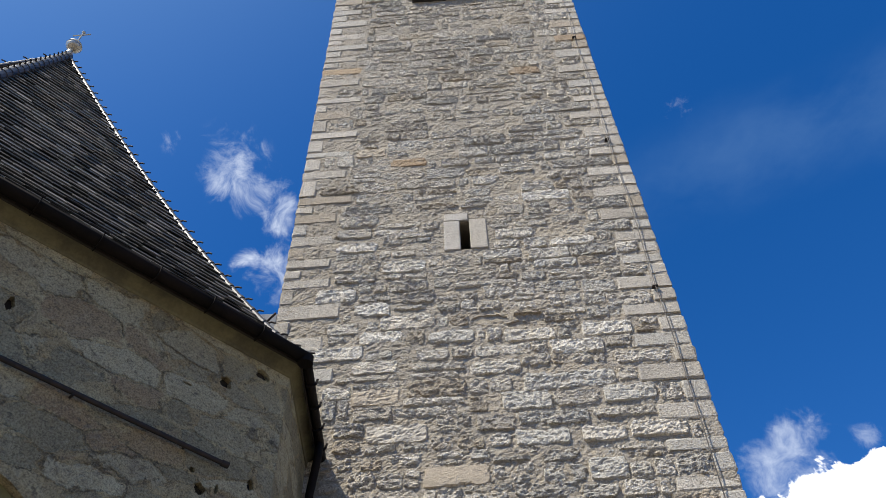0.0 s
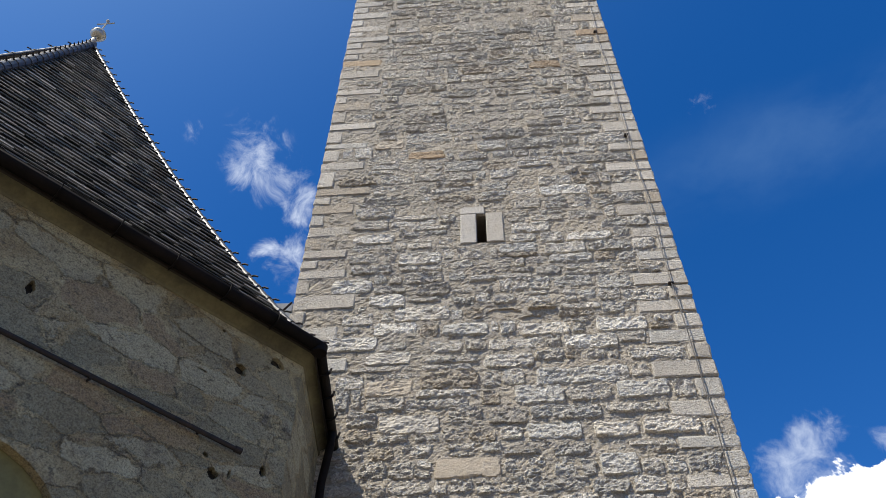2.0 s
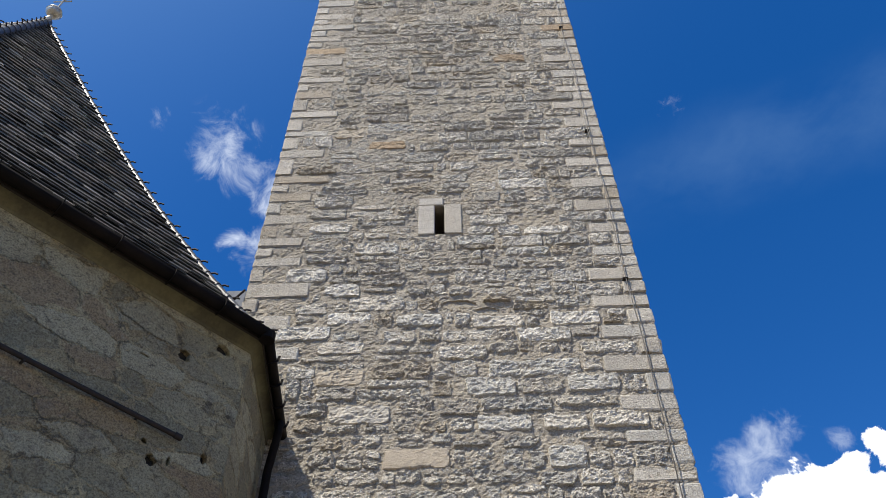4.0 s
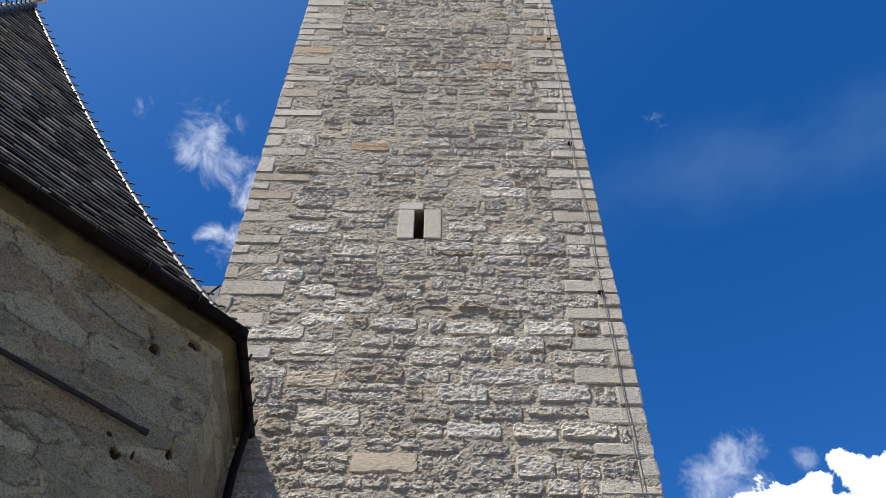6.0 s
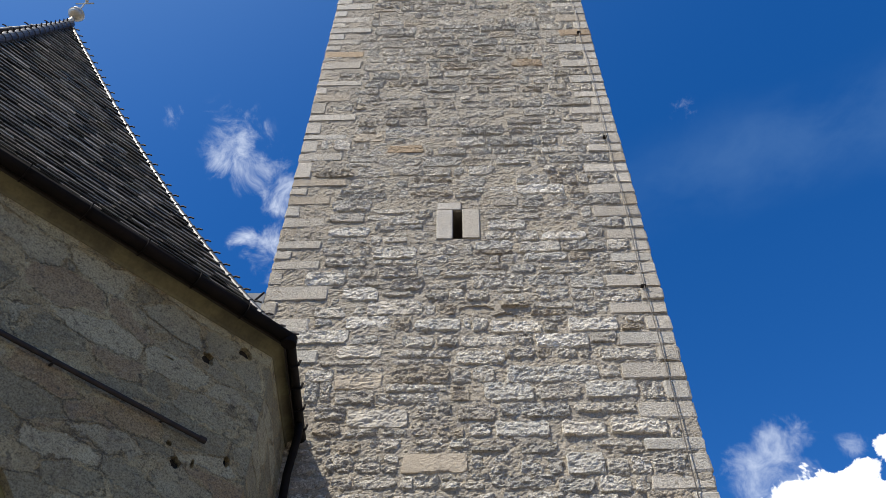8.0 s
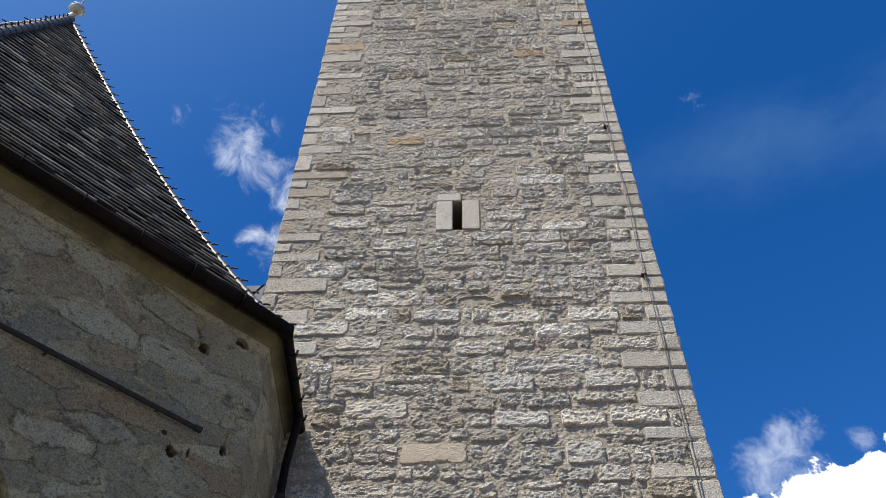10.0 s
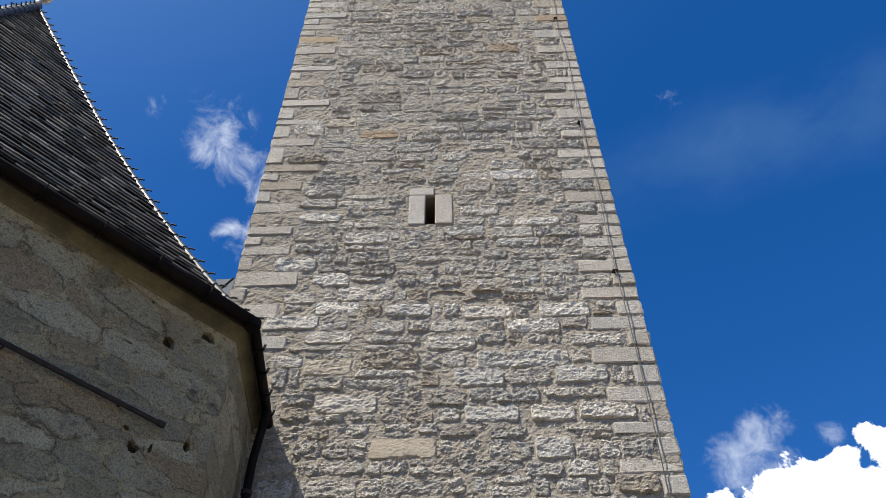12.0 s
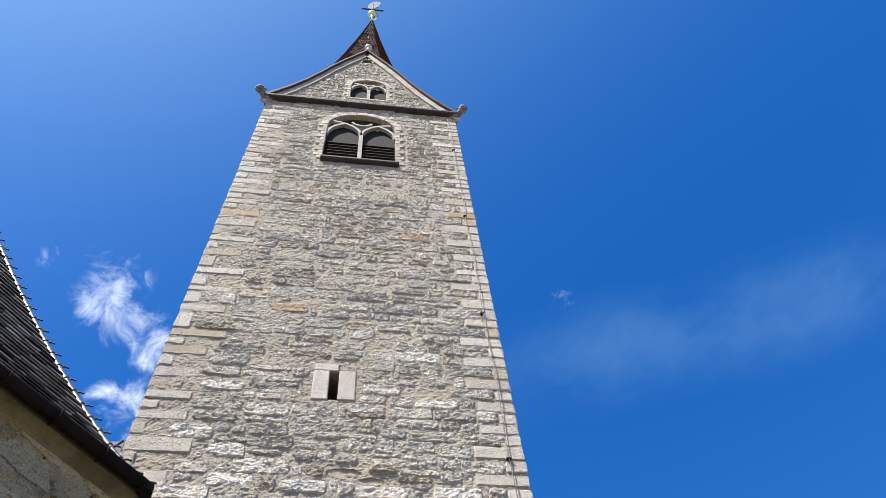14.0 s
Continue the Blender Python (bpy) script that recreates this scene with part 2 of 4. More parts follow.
M_IRON = plain("rusty_iron", rgb(0.014, 0.011, 0.010), rgb(0.030, 0.020, 0.015), 9.0, 0.85, 0.0, 0.002)
M_CABLE = plain("weathered_cable", rgb(0.035, 0.028, 0.024), rgb(0.06, 0.048, 0.04), 9.0, 0.6, 0.0, 0.001)
M_WOOD = plain("dark_weathered_wood", rgb(0.018, 0.015, 0.012), rgb(0.03, 0.024, 0.019), 5.0, 0.85)
# near black for added sheets that stand in for unlit interiors
M_DARK = plain("interior_shade_black", rgb(0.006, 0.006, 0.007), rgb(0.010, 0.009, 0.009), 3.0, 0.95)
M_LEAD = plain("grey_sheet_metal", rgb(0.30, 0.32, 0.36), rgb(0.24, 0.26, 0.30), 3.0, 0.45, 0.4, 0.002)
M_HIP = plain("grey_glazed_ridge_tile", rgb(0.06, 0.06, 0.065), rgb(0.035, 0.035, 0.038), 6.0, 0.45, 0.0, 0.004)
M_GOLD = plain("worn_gilding", rgb(0.80, 0.68, 0.36), rgb(0.62, 0.58, 0.45), 4.0, 0.3, 0.8, 0.002)
M_BALL = plain("pale_sheet_metal_ball", rgb(0.62, 0.59, 0.50), rgb(0.45, 0.43, 0.37), 5.0, 0.35, 0.5, 0.002)
# verge white is toned down with the left rake's shade put into it
M_VERGE = plain("weathered_shaded_plaster", rgb(0.43, 0.395, 0.335), rgb(0.29, 0.265, 0.22), 3.0, 0.9)
# rubble of the hole floors, its colour blackened for the shade in the holes
M_HOLE_SHADE = plain("hole_shade_rubble", rgb(0.022, 0.018, 0.014), rgb(0.045, 0.036, 0.026), 12.0, 0.95, 0.0, 0.03)
# slab is near black: the shade of its undersides is put into the colour
M_SLAB = plain("underside_shade_slab", rgb(0.024, 0.022, 0.021), rgb(0.045, 0.04, 0.037), 4.0, 0.75)
M_SPOUT = plain("grey_carved_stone", rgb(0.22, 0.205, 0.18), rgb(0.11, 0.10, 0.09), 9.0, 0.9, 0.0, 0.02)
M_TRACERY = plain("pale_carved_stone", rgb(0.40, 0.375, 0.325), rgb(0.29, 0.27, 0.235), 5.0, 0.9)
# warm pale colour chosen so that the unseen ground bounces light onto the walls
M_GROUND = plain("bounce_pale_ground", rgb(0.20, 0.165, 0.12), rgb(0.15, 0.125, 0.095), 0.8, 0.95, 0.0, 0.03)


def shingle_material(name, own, a, b, rough):
    """Old tiles or shingles, most of them near the first shade and a few near the second."""
    n = material(name, rough)
    if own == "object":
        r = n.add("ShaderNodeObjectInfo").outputs["Random"]
    else:
        r = n.add("ShaderNodeNewGeometry").outputs["Random Per Island"]
    fine = n.noise(n.place, 40.0, 5.0, 0.65)
    lichen = n.noise(n.place, 4.0, 7.0, 0.72)
    col = n.mix(n.math("POWER", r, 2.4), a, b)
    col = n.mix(n.ramp(lichen, 0.58, 0.72, 0.0, 0.35), col, rgb(0.15, 0.145, 0.12))
    col = n.mix(n.ramp(fine, 0.4, 0.66, 0.0, 0.45), col, n.mix(1.0, col, rgb(0.5, 0.5, 0.5), "MULTIPLY"))
    n.put(n.shader.inputs["Roughness"], n.ramp(n.math("FRACT", n.math("MULTIPLY", r, 29.0)), 0.0, 1.0, rough - 0.12, rough + 0.25))
    return finish(n, col, fine, 0.7, 0.006)


# tile tones vary at random; the few palest also stand in for sky reflection
M_TILE = shingle_material("dark_roof_tile", "object", rgb(0.015, 0.0145, 0.015), rgb(0.17, 0.165, 0.16), 0.42)
M_TILES = shingle_material("dark_roof_tiles", "island", rgb(0.015, 0.0145, 0.015), rgb(0.17, 0.165, 0.16), 0.42)
M_SPIRE = shingle_material("red_brown_shingles", "island", rgb(0.075, 0.036, 0.028), rgb(0.11, 0.055, 0.04), 0.55)


# ---- mesh helpers ----
LATTICE = np.random.RandomState(11).rand(128, 128)


def value_noise(x, y):
    xi, yi = np.floor(x).astype(int), np.floor(y).astype(int)
    fx, fy = x - xi, y - yi
    fx, fy = fx * fx * (3 - 2 * fx), fy * fy * (3 - 2 * fy)
    a, b = LATTICE[xi & 127, yi & 127], LATTICE[(xi + 1) & 127, yi & 127]
    c, d = LATTICE[xi & 127, (yi + 1) & 127], LATTICE[(xi + 1) & 127, (yi + 1) & 127]
    return (a * (1 - fx) + b * fx) * (1 - fy) + (c * (1 - fx) + d * fx) * fy


def fbm(x, y, octaves=4):
    total, size, norm = 0.0, 1.0, 0.0
    for k in range(octaves):
        total = total + size * value_noise(x * 2 ** k + 17.3 * k, y * 2 ** k + 9.1 * k)
        norm += size
        size *= 0.55
    return total / norm


def mesh_of(name, verts, faces, mat, smooth=False):
    me = bpy.data.meshes.new(name)
    me.from_pydata([tuple(v) for v in verts], [], faces)
    me.materials.append(mat)
    if smooth:
        me.polygons.foreach_set("use_smooth", [True] * len(me.polygons))
    me.update()
    return me


def part(name, verts_faces, mat, parent, label="", smooth=False):
    """One mesh object under a thing or a part, in world metres."""
    ob = new(name, mesh_of(name, verts_faces[0], verts_faces[1], mat, smooth))
    if parent is not None:
        ob.parent = parent
    if label:
        tagged(ob, label)
    return ob


def thing(name, label, category, at=(0, 0, 0), kind="", group=""):
    ob = new(name)
    tagged(ob, label, category, group, kind)
    return ob


def join(pieces):
    verts, faces = [], []
    for v, f in pieces:
        base = len(verts)
        verts.extend(v)
        faces.extend([tuple(i + base for i in face) for face in f])
    return verts, faces


def block(x0, x1, y0, y1, z0, z1, b=0.015):
    """A box with chamfered edges."""
    b = min(b, (x1 - x0) / 3, (y1 - y0) / 3, (z1 - z0) / 3)
    verts, index = [], {}
    for i, x in enumerate((x0, x1)):
        for j, y in enumerate((y0, y1)):
            for k, z in enumerate((z0, z1)):
                s = (1 - 2 * i, 1 - 2 * j, 1 - 2 * k)
                for a in range(3):
                    p = [x, y, z]
                    for c in range(3):
                        if c != a:
                            p[c] += s[c] * b
                    index[i, j, k, a] = len(verts)
                    verts.append(tuple(p))
    g = lambda i, j, k, a: index[i, j, k, a]
    faces = []
    for i in (0, 1):
        faces.append((g(i, 0, 0, 0), g(i, 1, 0, 0), g(i, 1, 1, 0), g(i, 0, 1, 0)))
        faces.append((g(0, i, 0, 1), g(1, i, 0, 1), g(1, i, 1, 1), g(0, i, 1, 1)))
        faces.append((g(0, 0, i, 2), g(1, 0, i, 2), g(1, 1, i, 2), g(0, 1, i, 2)))
    for i in (0, 1):
        for j in (0, 1):
            faces.append((g(i, j, 0, 0), g(i, j, 1, 0), g(i, j, 1, 1), g(i, j, 0, 1)))
            faces.append((g(i, 0, j, 0), g(i, 1, j, 0), g(i, 1, j, 2), g(i, 0, j, 2)))
            faces.append((g(0, i, j, 1), g(1, i, j, 1), g(1, i, j, 2), g(0, i, j, 2)))
            for k in (0, 1):
                faces.append((g(i, j, k, 0), g(i, j, k, 1), g(i, j, k, 2)))
    return outward(verts, faces)


def outward(verts, faces):
    """The same mesh with its faces turned out."""
    bm = bmesh.new()
    vs = [bm.verts.new(v) for v in verts]
    for f in faces:
        try:
            bm.faces.new([vs[i] for i in f])
        except ValueError:
            pass
    bmesh.ops.recalc_face_normals(bm, faces=bm.faces)
    return harvest(bm)


def harvest(bm):
    bm.verts.index_update()
    out = [tuple(v.co) for v in bm.verts], [tuple(v.index for v in f.verts) for f in bm.faces]
    bm.free()
    return out


def plate(outer, holes, origin, along, out, thick):
    """A flat wall of an outline with holes, given in (along, up) metres from origin; its face points out, its thickness goes back."""
    o, a, nrm = Vector(origin), Vector(along).normalized(), Vector(out).normalized()
    up = Vector((0, 0, 1))
    bm = bmesh.new()
    edges = []
    for loop in (outer, *holes):
        vs = [bm.verts.new(o + a * p[0] + up * p[1]) for p in loop]
        edges += [bm.edges.new((vs[i], vs[(i + 1) % len(vs)])) for i in range(len(vs))]
    bmesh.ops.triangle_fill(bm, use_beauty=True, use_dissolve=False, edges=edges, normal=nrm)
    grown = bmesh.ops.extrude_face_region(bm, geom=list(bm.faces))
    moved = [g for g in grown["geom"] if isinstance(g, bmesh.types.BMVert)]
    bmesh.ops.translate(bm, vec=-nrm * thick, verts=moved)
    bmesh.ops.recalc_face_normals(bm, faces=bm.faces)
    return harvest(bm)


def arc(cx, cz, r, a0, a1, steps):
    return [(cx + r * math.cos(radians(a0 + (a1 - a0) * i / steps)), cz + r * math.sin(radians(a0 + (a1 - a0) * i / steps))) for i in range(steps + 1)]


def arch_outline(x0, x1, z0, spring, steps=14):
    r = (x1 - x0) / 2
    return [(x0, z0), (x1, z0)] + arc((x0 + x1) / 2, spring, r, 0, 180, steps)


def sweep(points, half_u, half_v, side, sides=4, closed_ends=True):
    """A bar or tube along points; side: the direction of its half_v."""
    pts = [Vector(p) for p in points]
    side = Vector(side).normalized()
    verts, faces = [], []
    for i, p in enumerate(pts):
        t = (pts[min(i + 1, len(pts) - 1)] - pts[max(i - 1, 0)]).normalized()
        v = (side - t * side.dot(t)).normalized()
        u = t.cross(v)
        for k in range(sides):
            ang = 2 * math.pi * (k + 0.5) / sides
            s = math.sqrt(2) if sides == 4 else 1.0
            verts.append(tuple(p + u * half_u * s * math.cos(ang) + v * half_v * s * math.sin(ang)))
    for i in range(len(pts) - 1):
        for k in range(sides):
            a, b = i * sides + k, i * sides + (k + 1) % sides
            faces.append((a, b, b + sides, a + sides))
    if closed_ends:
        faces.append(tuple(range(sides)))
        faces.append(tuple(range((len(pts) - 1) * sides, len(pts) * sides)))
    return outward(verts, faces)


def lathe(profile, centre, steps=20, axis=None):
    """A turned shape: (radius, height) pairs round an upright axis."""
    verts, faces = [], []
    for r, z in profile:
        for k in range(steps):
            a = 2 * math.pi * k / steps
            verts.append((centre[0] + r * math.cos(a), centre[1] + r * math.sin(a), centre[2] + z))
    for i in range(len(profile) - 1):
        for k in range(steps):
            a, b = i * steps + k, i * steps + (k + 1) % steps
            faces.append((a, b, b + steps, a + steps))
    faces.append(tuple(range(steps)))
    faces.append(tuple(range((len(profile) - 1) * steps, len(profile) * steps)))
    return outward(verts, faces)


def ball_profile(r, steps=10):
    return [(max(0.004, r * math.sin(math.pi * i / steps)), -r * math.cos(math.pi * i / steps)) for i in range(steps + 1)]


class Face:
    """A wall plane: u along, v up, h out of the wall."""

    def __init__(self, origin, along, out):
        self.o, self.a, self.n = np.array(origin, float), np.array(along, float), np.array(out, float)

    def put(self, u, v, h):
        return self.o + np.outer(np.ravel(u), self.a) + np.outer(np.ravel(h), self.n) + np.outer(np.ravel(v), (0, 0, 1))


def grid_faces(nu, nv, keep=None):
    return [(j * (nu + 1) + i, j * (nu + 1) + i + 1, (j + 1) * (nu + 1) + i + 1, (j + 1) * (nu + 1) + i)
            for j in range(nv) for i in range(nu) if keep is None or keep[j, i]]


def rough_stone(face, u0, u1, v0, v1, cell, seed, proud=0.01, rough=1.0):
    """A split stone that swells out of the mortar, with a ragged rounded outline and chipped relief."""
    nu, nv = max(5, math.ceil((u1 - u0) / cell)), max(5, math.ceil((v1 - v0) / cell))
    u, v = np.meshgrid(np.linspace(u0, u1, nu + 1), np.linspace(v0, v1, nv + 1))
    rag = (fbm(u * 6 + seed, v * 8 + seed * 0.7, 4) - 0.5) * 0.135
    su, sv = np.minimum(u - u0, u1 - u), np.minimum(v - v0, v1 - v)
    r = min(0.09, 0.42 * (v1 - v0), 0.42 * (u1 - u0))
    corner = r - np.hypot(np.maximum(r - su, 0), np.maximum(r - sv, 0))
    e = np.clip((np.minimum(np.minimum(su, sv), corner) + rag + 0.010) / 0.030, 0, 1)
    e = e * e * (3 - 2 * e)
    chip = 1 - np.abs(2 * fbm(u * 7 + seed, v * 11 - seed, 4) - 1)
    flake = 1 - np.abs(2 * fbm(u * 15 + seed * 1.7, v * 24 - seed, 3) - 1)
    relief = (fbm(u * 4 + seed * 1.3, v * 7 + seed, 4) - 0.5) * 0.050 + (chip - 0.8) * 0.040 + (flake - 0.8) * 0.028 + (value_noise(u * 40 + seed, v * 52) - 0.5) * 0.008
    h = -0.035 + e * (0.040 + proud + relief * rough)
    h[0], h[-1], h[:, 0], h[:, -1] = -0.035, -0.035, -0.035, -0.035
    return face.put(u, v, h).tolist(), grid_faces(nu, nv)


# ---- ground ----
# ground stays out of view and serves as a warm reflector
part_ground = tagged(new("ground", mesh_of("ground", [(-3000, -3000, 0), (3000, -3000, 0), (3000, 3000, 0), (-3000, 3000, 0)], [(0, 1, 2, 3)], M_GROUND)),
                     "unseen ground, coloured pale and warm to bounce light", "ground", kind="structure")

# ---- church tower ----
X0, X1, Y0, Y1 = -2.75, 3.25, 8.6, 14.6
XC, YC = 0.25, 11.6
EAVE, APEX = 25.28, 31.55
tower = thing("church_tower", "tall square church tower of rough grey stone with gables and spire", "tower")
FRONT = Face((0, Y0, 0), (1, 0, 0), (0, -1, 0))
LEFT = Face((X0, 0, 0), (0, -1, 0), (-1, 0, 0))
RIGHT = Face((X1, 0, 0), (0, 1, 0), (1, 0, 0))
REAR = Face((0, Y1, 0), (-1, 0, 0), (0, 1, 0))

SLIT = (0.115, 0.275, 11.22, 11.94)
BELL = (-0.72, 1.30, 21.00, 23.62)
GWIN = (-0.18, 1.02, 26.27, 27.60)
LITTLE = (0.10, 0.46, 30.32, 30.58)


def bell_half(v, grow):
    """Half the width of the belfry opening at a height, grown by a margin."""
    x0, x1, z0, zs = BELL
    r = (x1 - x0) / 2 + grow
    if v < z0 - 0.25 or v > zs + r:
        return 0
    return r if v < zs else math.sqrt(r * r - (v - zs) ** 2)


outline = [(X0, 0), (X1, 0), (X1, EAVE), (XC, APEX - 0.15), (X0, EAVE)]
holes = [[(SLIT[0], SLIT[2]), (SLIT[1], SLIT[2]), (SLIT[1], SLIT[3]), (SLIT[0], SLIT[3])],
         arch_outline(*BELL), arch_outline(*GWIN), arch_outline(*LITTLE)]
core = join([plate(outline, holes, (0, Y0 + 0.03, 0), (1, 0, 0), (0, -1, 0), 0.95),
             plate([(-p[0], p[1]) for p in outline][::-1], [], (0, Y1 - 0.03, 0), (-1, 0, 0), (0, 1, 0), 0.95)])
part("wall", core, M_MORTAR, tower, "mortared rubble core of front and rear")
side = [(0, 0), (5.94 - 1.9, 0), (5.94 - 1.9, EAVE - 0.02), (0, EAVE - 0.02)]
part("wall", plate(side, [], (X0 + 0.03, Y1 - 0.98, 0), (0, -1, 0), (-1, 0, 0), 0.95), M_MORTAR, tower)
part("wall", plate(side, [], (X1 - 0.03, Y0 + 0.98, 0), (0, 1, 0), (1, 0, 0), 0.95), M_MORTAR, tower)
part("bell_chamber_floor", block(X0 + 1.0, X1 - 1.0, Y0 + 1.0, Y1 - 1.0, 20.6, 20.8), M_DARK, tower)
# black sheet added inside the tower so that the openings stay dark
part("chamber_back", block(X0 + 1.0, X1 - 1.0, Y0 + 2.6, Y0 + 2.7, 10.0, 31.0), M_DARK, tower)


def gable_edges(v):
    """Left and right limit of the front at a height."""
    if v < EAVE + 0.1:
        return X0, X1
    f = (v - EAVE) / (APEX - EAVE)
    return X0 + (XC - X0) * f, X1 - (X1 - XC) * f


HOLES = [(0.17, 10.32, 0.18, 0.06), (0.44, 9.64, 0.24, 0.06), (0.88, 9.50, 0.13, 0.04)]


def mortar_sheet(z0, z1, cell):
    nu, nv = round((X1 - X0) / cell), round((z1 - z0) / cell)
    u, v = np.meshgrid(np.linspace(X0 + 0.01, X1 - 0.01, nu + 1), np.linspace(z0, z1, nv + 1))
    h = (fbm(u * 4.0, v * 6.0, 4) - 0.5) * 0.034 + (fbm(u * 1.1 + 40, v * 1.1, 2) - 0.5) * 0.026
    ridge = 1 - np.abs(2 * fbm(u * 13, v * 20, 3) - 1)
    h = h - 0.003 + (ridge - 0.8) * 0.030 + (value_noise(u * 34, v * 46) - 0.5) * 0.009
    for cu, cv, ru, rv in HOLES:
        d = ((u - cu) / ru) ** 2 + ((v - cv) / rv) ** 2 + (fbm(u * 9, v * 9, 2) - 0.5) * 1.2
        h = h - 0.34 * np.clip(2.2 * (1.4 - d), 0, 1)
    keep = np.ones((nv, nu), bool)
    for j in range(nv):
        vm = (v[j, 0] + v[j + 1, 0]) / 2
        lo, hi = gable_edges(vm)
        for i in range(nu):
            um = (u[0, i] + u[0, i + 1]) / 2
            if not lo + 0.03 < um < hi - 0.03 and vm > EAVE:
                keep[j, i] = False
            if abs(um - 0.29) < bell_half(vm, 0.06) and vm > BELL[2] - 0.03:
                keep[j, i] = False
            for x0, x1, z0_, z1_ in ((SLIT[0], SLIT[1], SLIT[2], SLIT[3]), (GWIN[0] - 0.02, GWIN[1] + 0.02, GWIN[2], GWIN[3] + 0.5), (LITTLE[0], LITTLE[1], LITTLE[2], LITTLE[3] + 0.17)):
                if x0 - 0.03 < um < x1 + 0.03 and z0_ - 0.03 < vm < z1_ + 0.03:
                    keep[j, i] = False
    return FRONT.put(u, v, h).tolist(), grid_faces(nu, nv, keep)


front = part("masonry_front", join([mortar_sheet(0, 5.4, 0.15), mortar_sheet(5.4, 13.0, 0.024), mortar_sheet(13.0, APEX - 0.1, 0.035)]), M_MORTAR, tower, "grey-brown smeared lime mortar between the stones")

rnd = random.Random(4)


COURSES = (6.63, 6.87, 7.17, 7.39, 7.65, 7.94, 8.29, 8.60, 8.89, 9.16, 9.47, 9.75, 10.03, 10.33, 10.59, 10.84, 11.12, 11.40, 11.68, 11.99, 12.31, 12.60, 12.91, 13.22, 13.55,
           13.81, 14.18, 14.53, 14.83, 15.14, 15.46, 15.72, 16.04, 16.36, 16.70, 17.04, 17.37, 17.73, 18.11, 18.44, 18.81, 19.19, 19.56)
LEFT_JOINTS = (9.20, 9.54, 9.86, 10.21, 10.54, 10.76, 11.01, 11.24, 11.56, 11.84, 12.16, 12.43, 12.67, 12.93, 13.45, 13.72, 14.14, 14.35, 14.79, 15.06, 15.49, 15.82, 16.12, 16.38, 16.84, 17.19, 17.35, 17.66)


def courses(z0, z1, joints=()):
    """Bed joints from z0 to z1: the given ones, and others of like height below and above them."""
    first = joints[0] if joints else z1
    count_ = max(1, round((first - z0) / 0.29))
    rows_ = [z0 + (first - z0) * i / count_ for i in range(count_)] + list(joints)
    z = rows_[-1] if joints else z1
    while z < z1 - 0.12:
        z += rnd.uniform(0.26, 0.37)
        rows_.append(min(z, z1))
    if not joints:
        rows_.append(z1)
    return list(zip(rows_[:-1], rows_[1:]))


def lay(a, b, v0, v1):
    """Stones of one course between a and b: (u0, u1, v0, v1)."""
    out, u = [], a + rnd.uniform(0.0, 0.06)
    tall = v1 - v0
    while u < b - 0.12:
        long = rnd.choice((rnd.uniform(0.16, 0.32), rnd.uniform(0.3, 0.6), rnd.uniform(0.45, 0.85), rnd.uniform(0.55, 1.05)))
        end = min(u + long, b)
        if b - end < 0.16:
            end = b
        sway = (value_noise(np.array([u * 0.9]), np.array([v0 * 1.3]))[0] - 0.5) * 0.10
        kind_ = rnd.random()
        if kind_ < 0.20 and end - u > 0.28:
            cut = rnd.uniform(0.40, 0.62) * tall + v0
            out += [(u, end - rnd.uniform(0, 0.12), v0 + sway, cut + sway - 0.005), (u + rnd.uniform(0, 0.12), end, cut + sway + 0.005, v1 + sway)]
        elif kind_ < 0.975:
            out.append((u, end, v0 + sway + rnd.uniform(-0.02, 0.04), v1 + sway - rnd.uniform(-0.02, 0.04)))
        u = end + rnd.choice((0.0, 0.01, 0.03, 0.07)) * rnd.uniform(0.5, 1.2)
    return out


SPECIAL = [  # single stones that stand out: u0, u1, v0, v1, material, label
    (-0.54, 0.31, 6.89, 7.19, M_TAN, "long smooth buff block"),
    (1.38, 2.06, 16.78, 17.10, M_RUST, "rust-orange stone"),
    (-1.12, -0.42, 13.64, 13.90, M_RUST, "rust-stained stone"),
    (-1.80, -1.21, 14.04, 14.32, M_TAN, "buff stone"),
    (-1.28, -0.46, 7.56, 7.86, M_TAN, "buff stone"),
    (-1.50, -0.82, 8.18, 8.45, M_TAN, "buff stone"),
]
PALE = [  # the pale stones that catch the light
    (-1.97, -1.25, 11.31, 11.55), (-1.17, -0.45, 10.75, 11.05), (-2.20, -1.55, 10.17, 10.49), (-1.58, -1.01, 9.84, 10.13),
    (-1.17, -0.33, 9.53, 9.86), (-1.46, -0.79, 9.27, 9.53), (-0.47, 0.23, 9.22, 9.47), (-2.19, -1.38, 8.99, 9.26),
    (-1.54, -0.87, 8.72, 8.96), (1.22, 2.07, 12.33, 12.63), (0.45, 1.09, 10.92, 11.17), (1.55, 2.29, 11.13, 11.36),
    (1.22, 1.93, 10.64, 10.84), (1.59, 1.86, 9.81, 10.03), (0.64, 1.41, 9.16, 9.42), (1.28, 2.04, 8.87, 9.14),
    (1.78, 2.50, 9.17, 9.45), (0.83, 2.10, 8.26, 8.57), (0.52, 1.20, 7.96, 8.28), (1.88, 2.60, 8.00, 8.29),
    (0.64, 1.36, 7.40, 7.67), (1.50, 2.08, 7.40, 7.67), (2.12, 2.85, 7.43, 7.69), (1.51, 1.99, 6.86, 7.18)]
blocked = [(-0.22, 0.60, 11.14, 12.20)] + [q[:4] for q in SPECIAL] + PALE


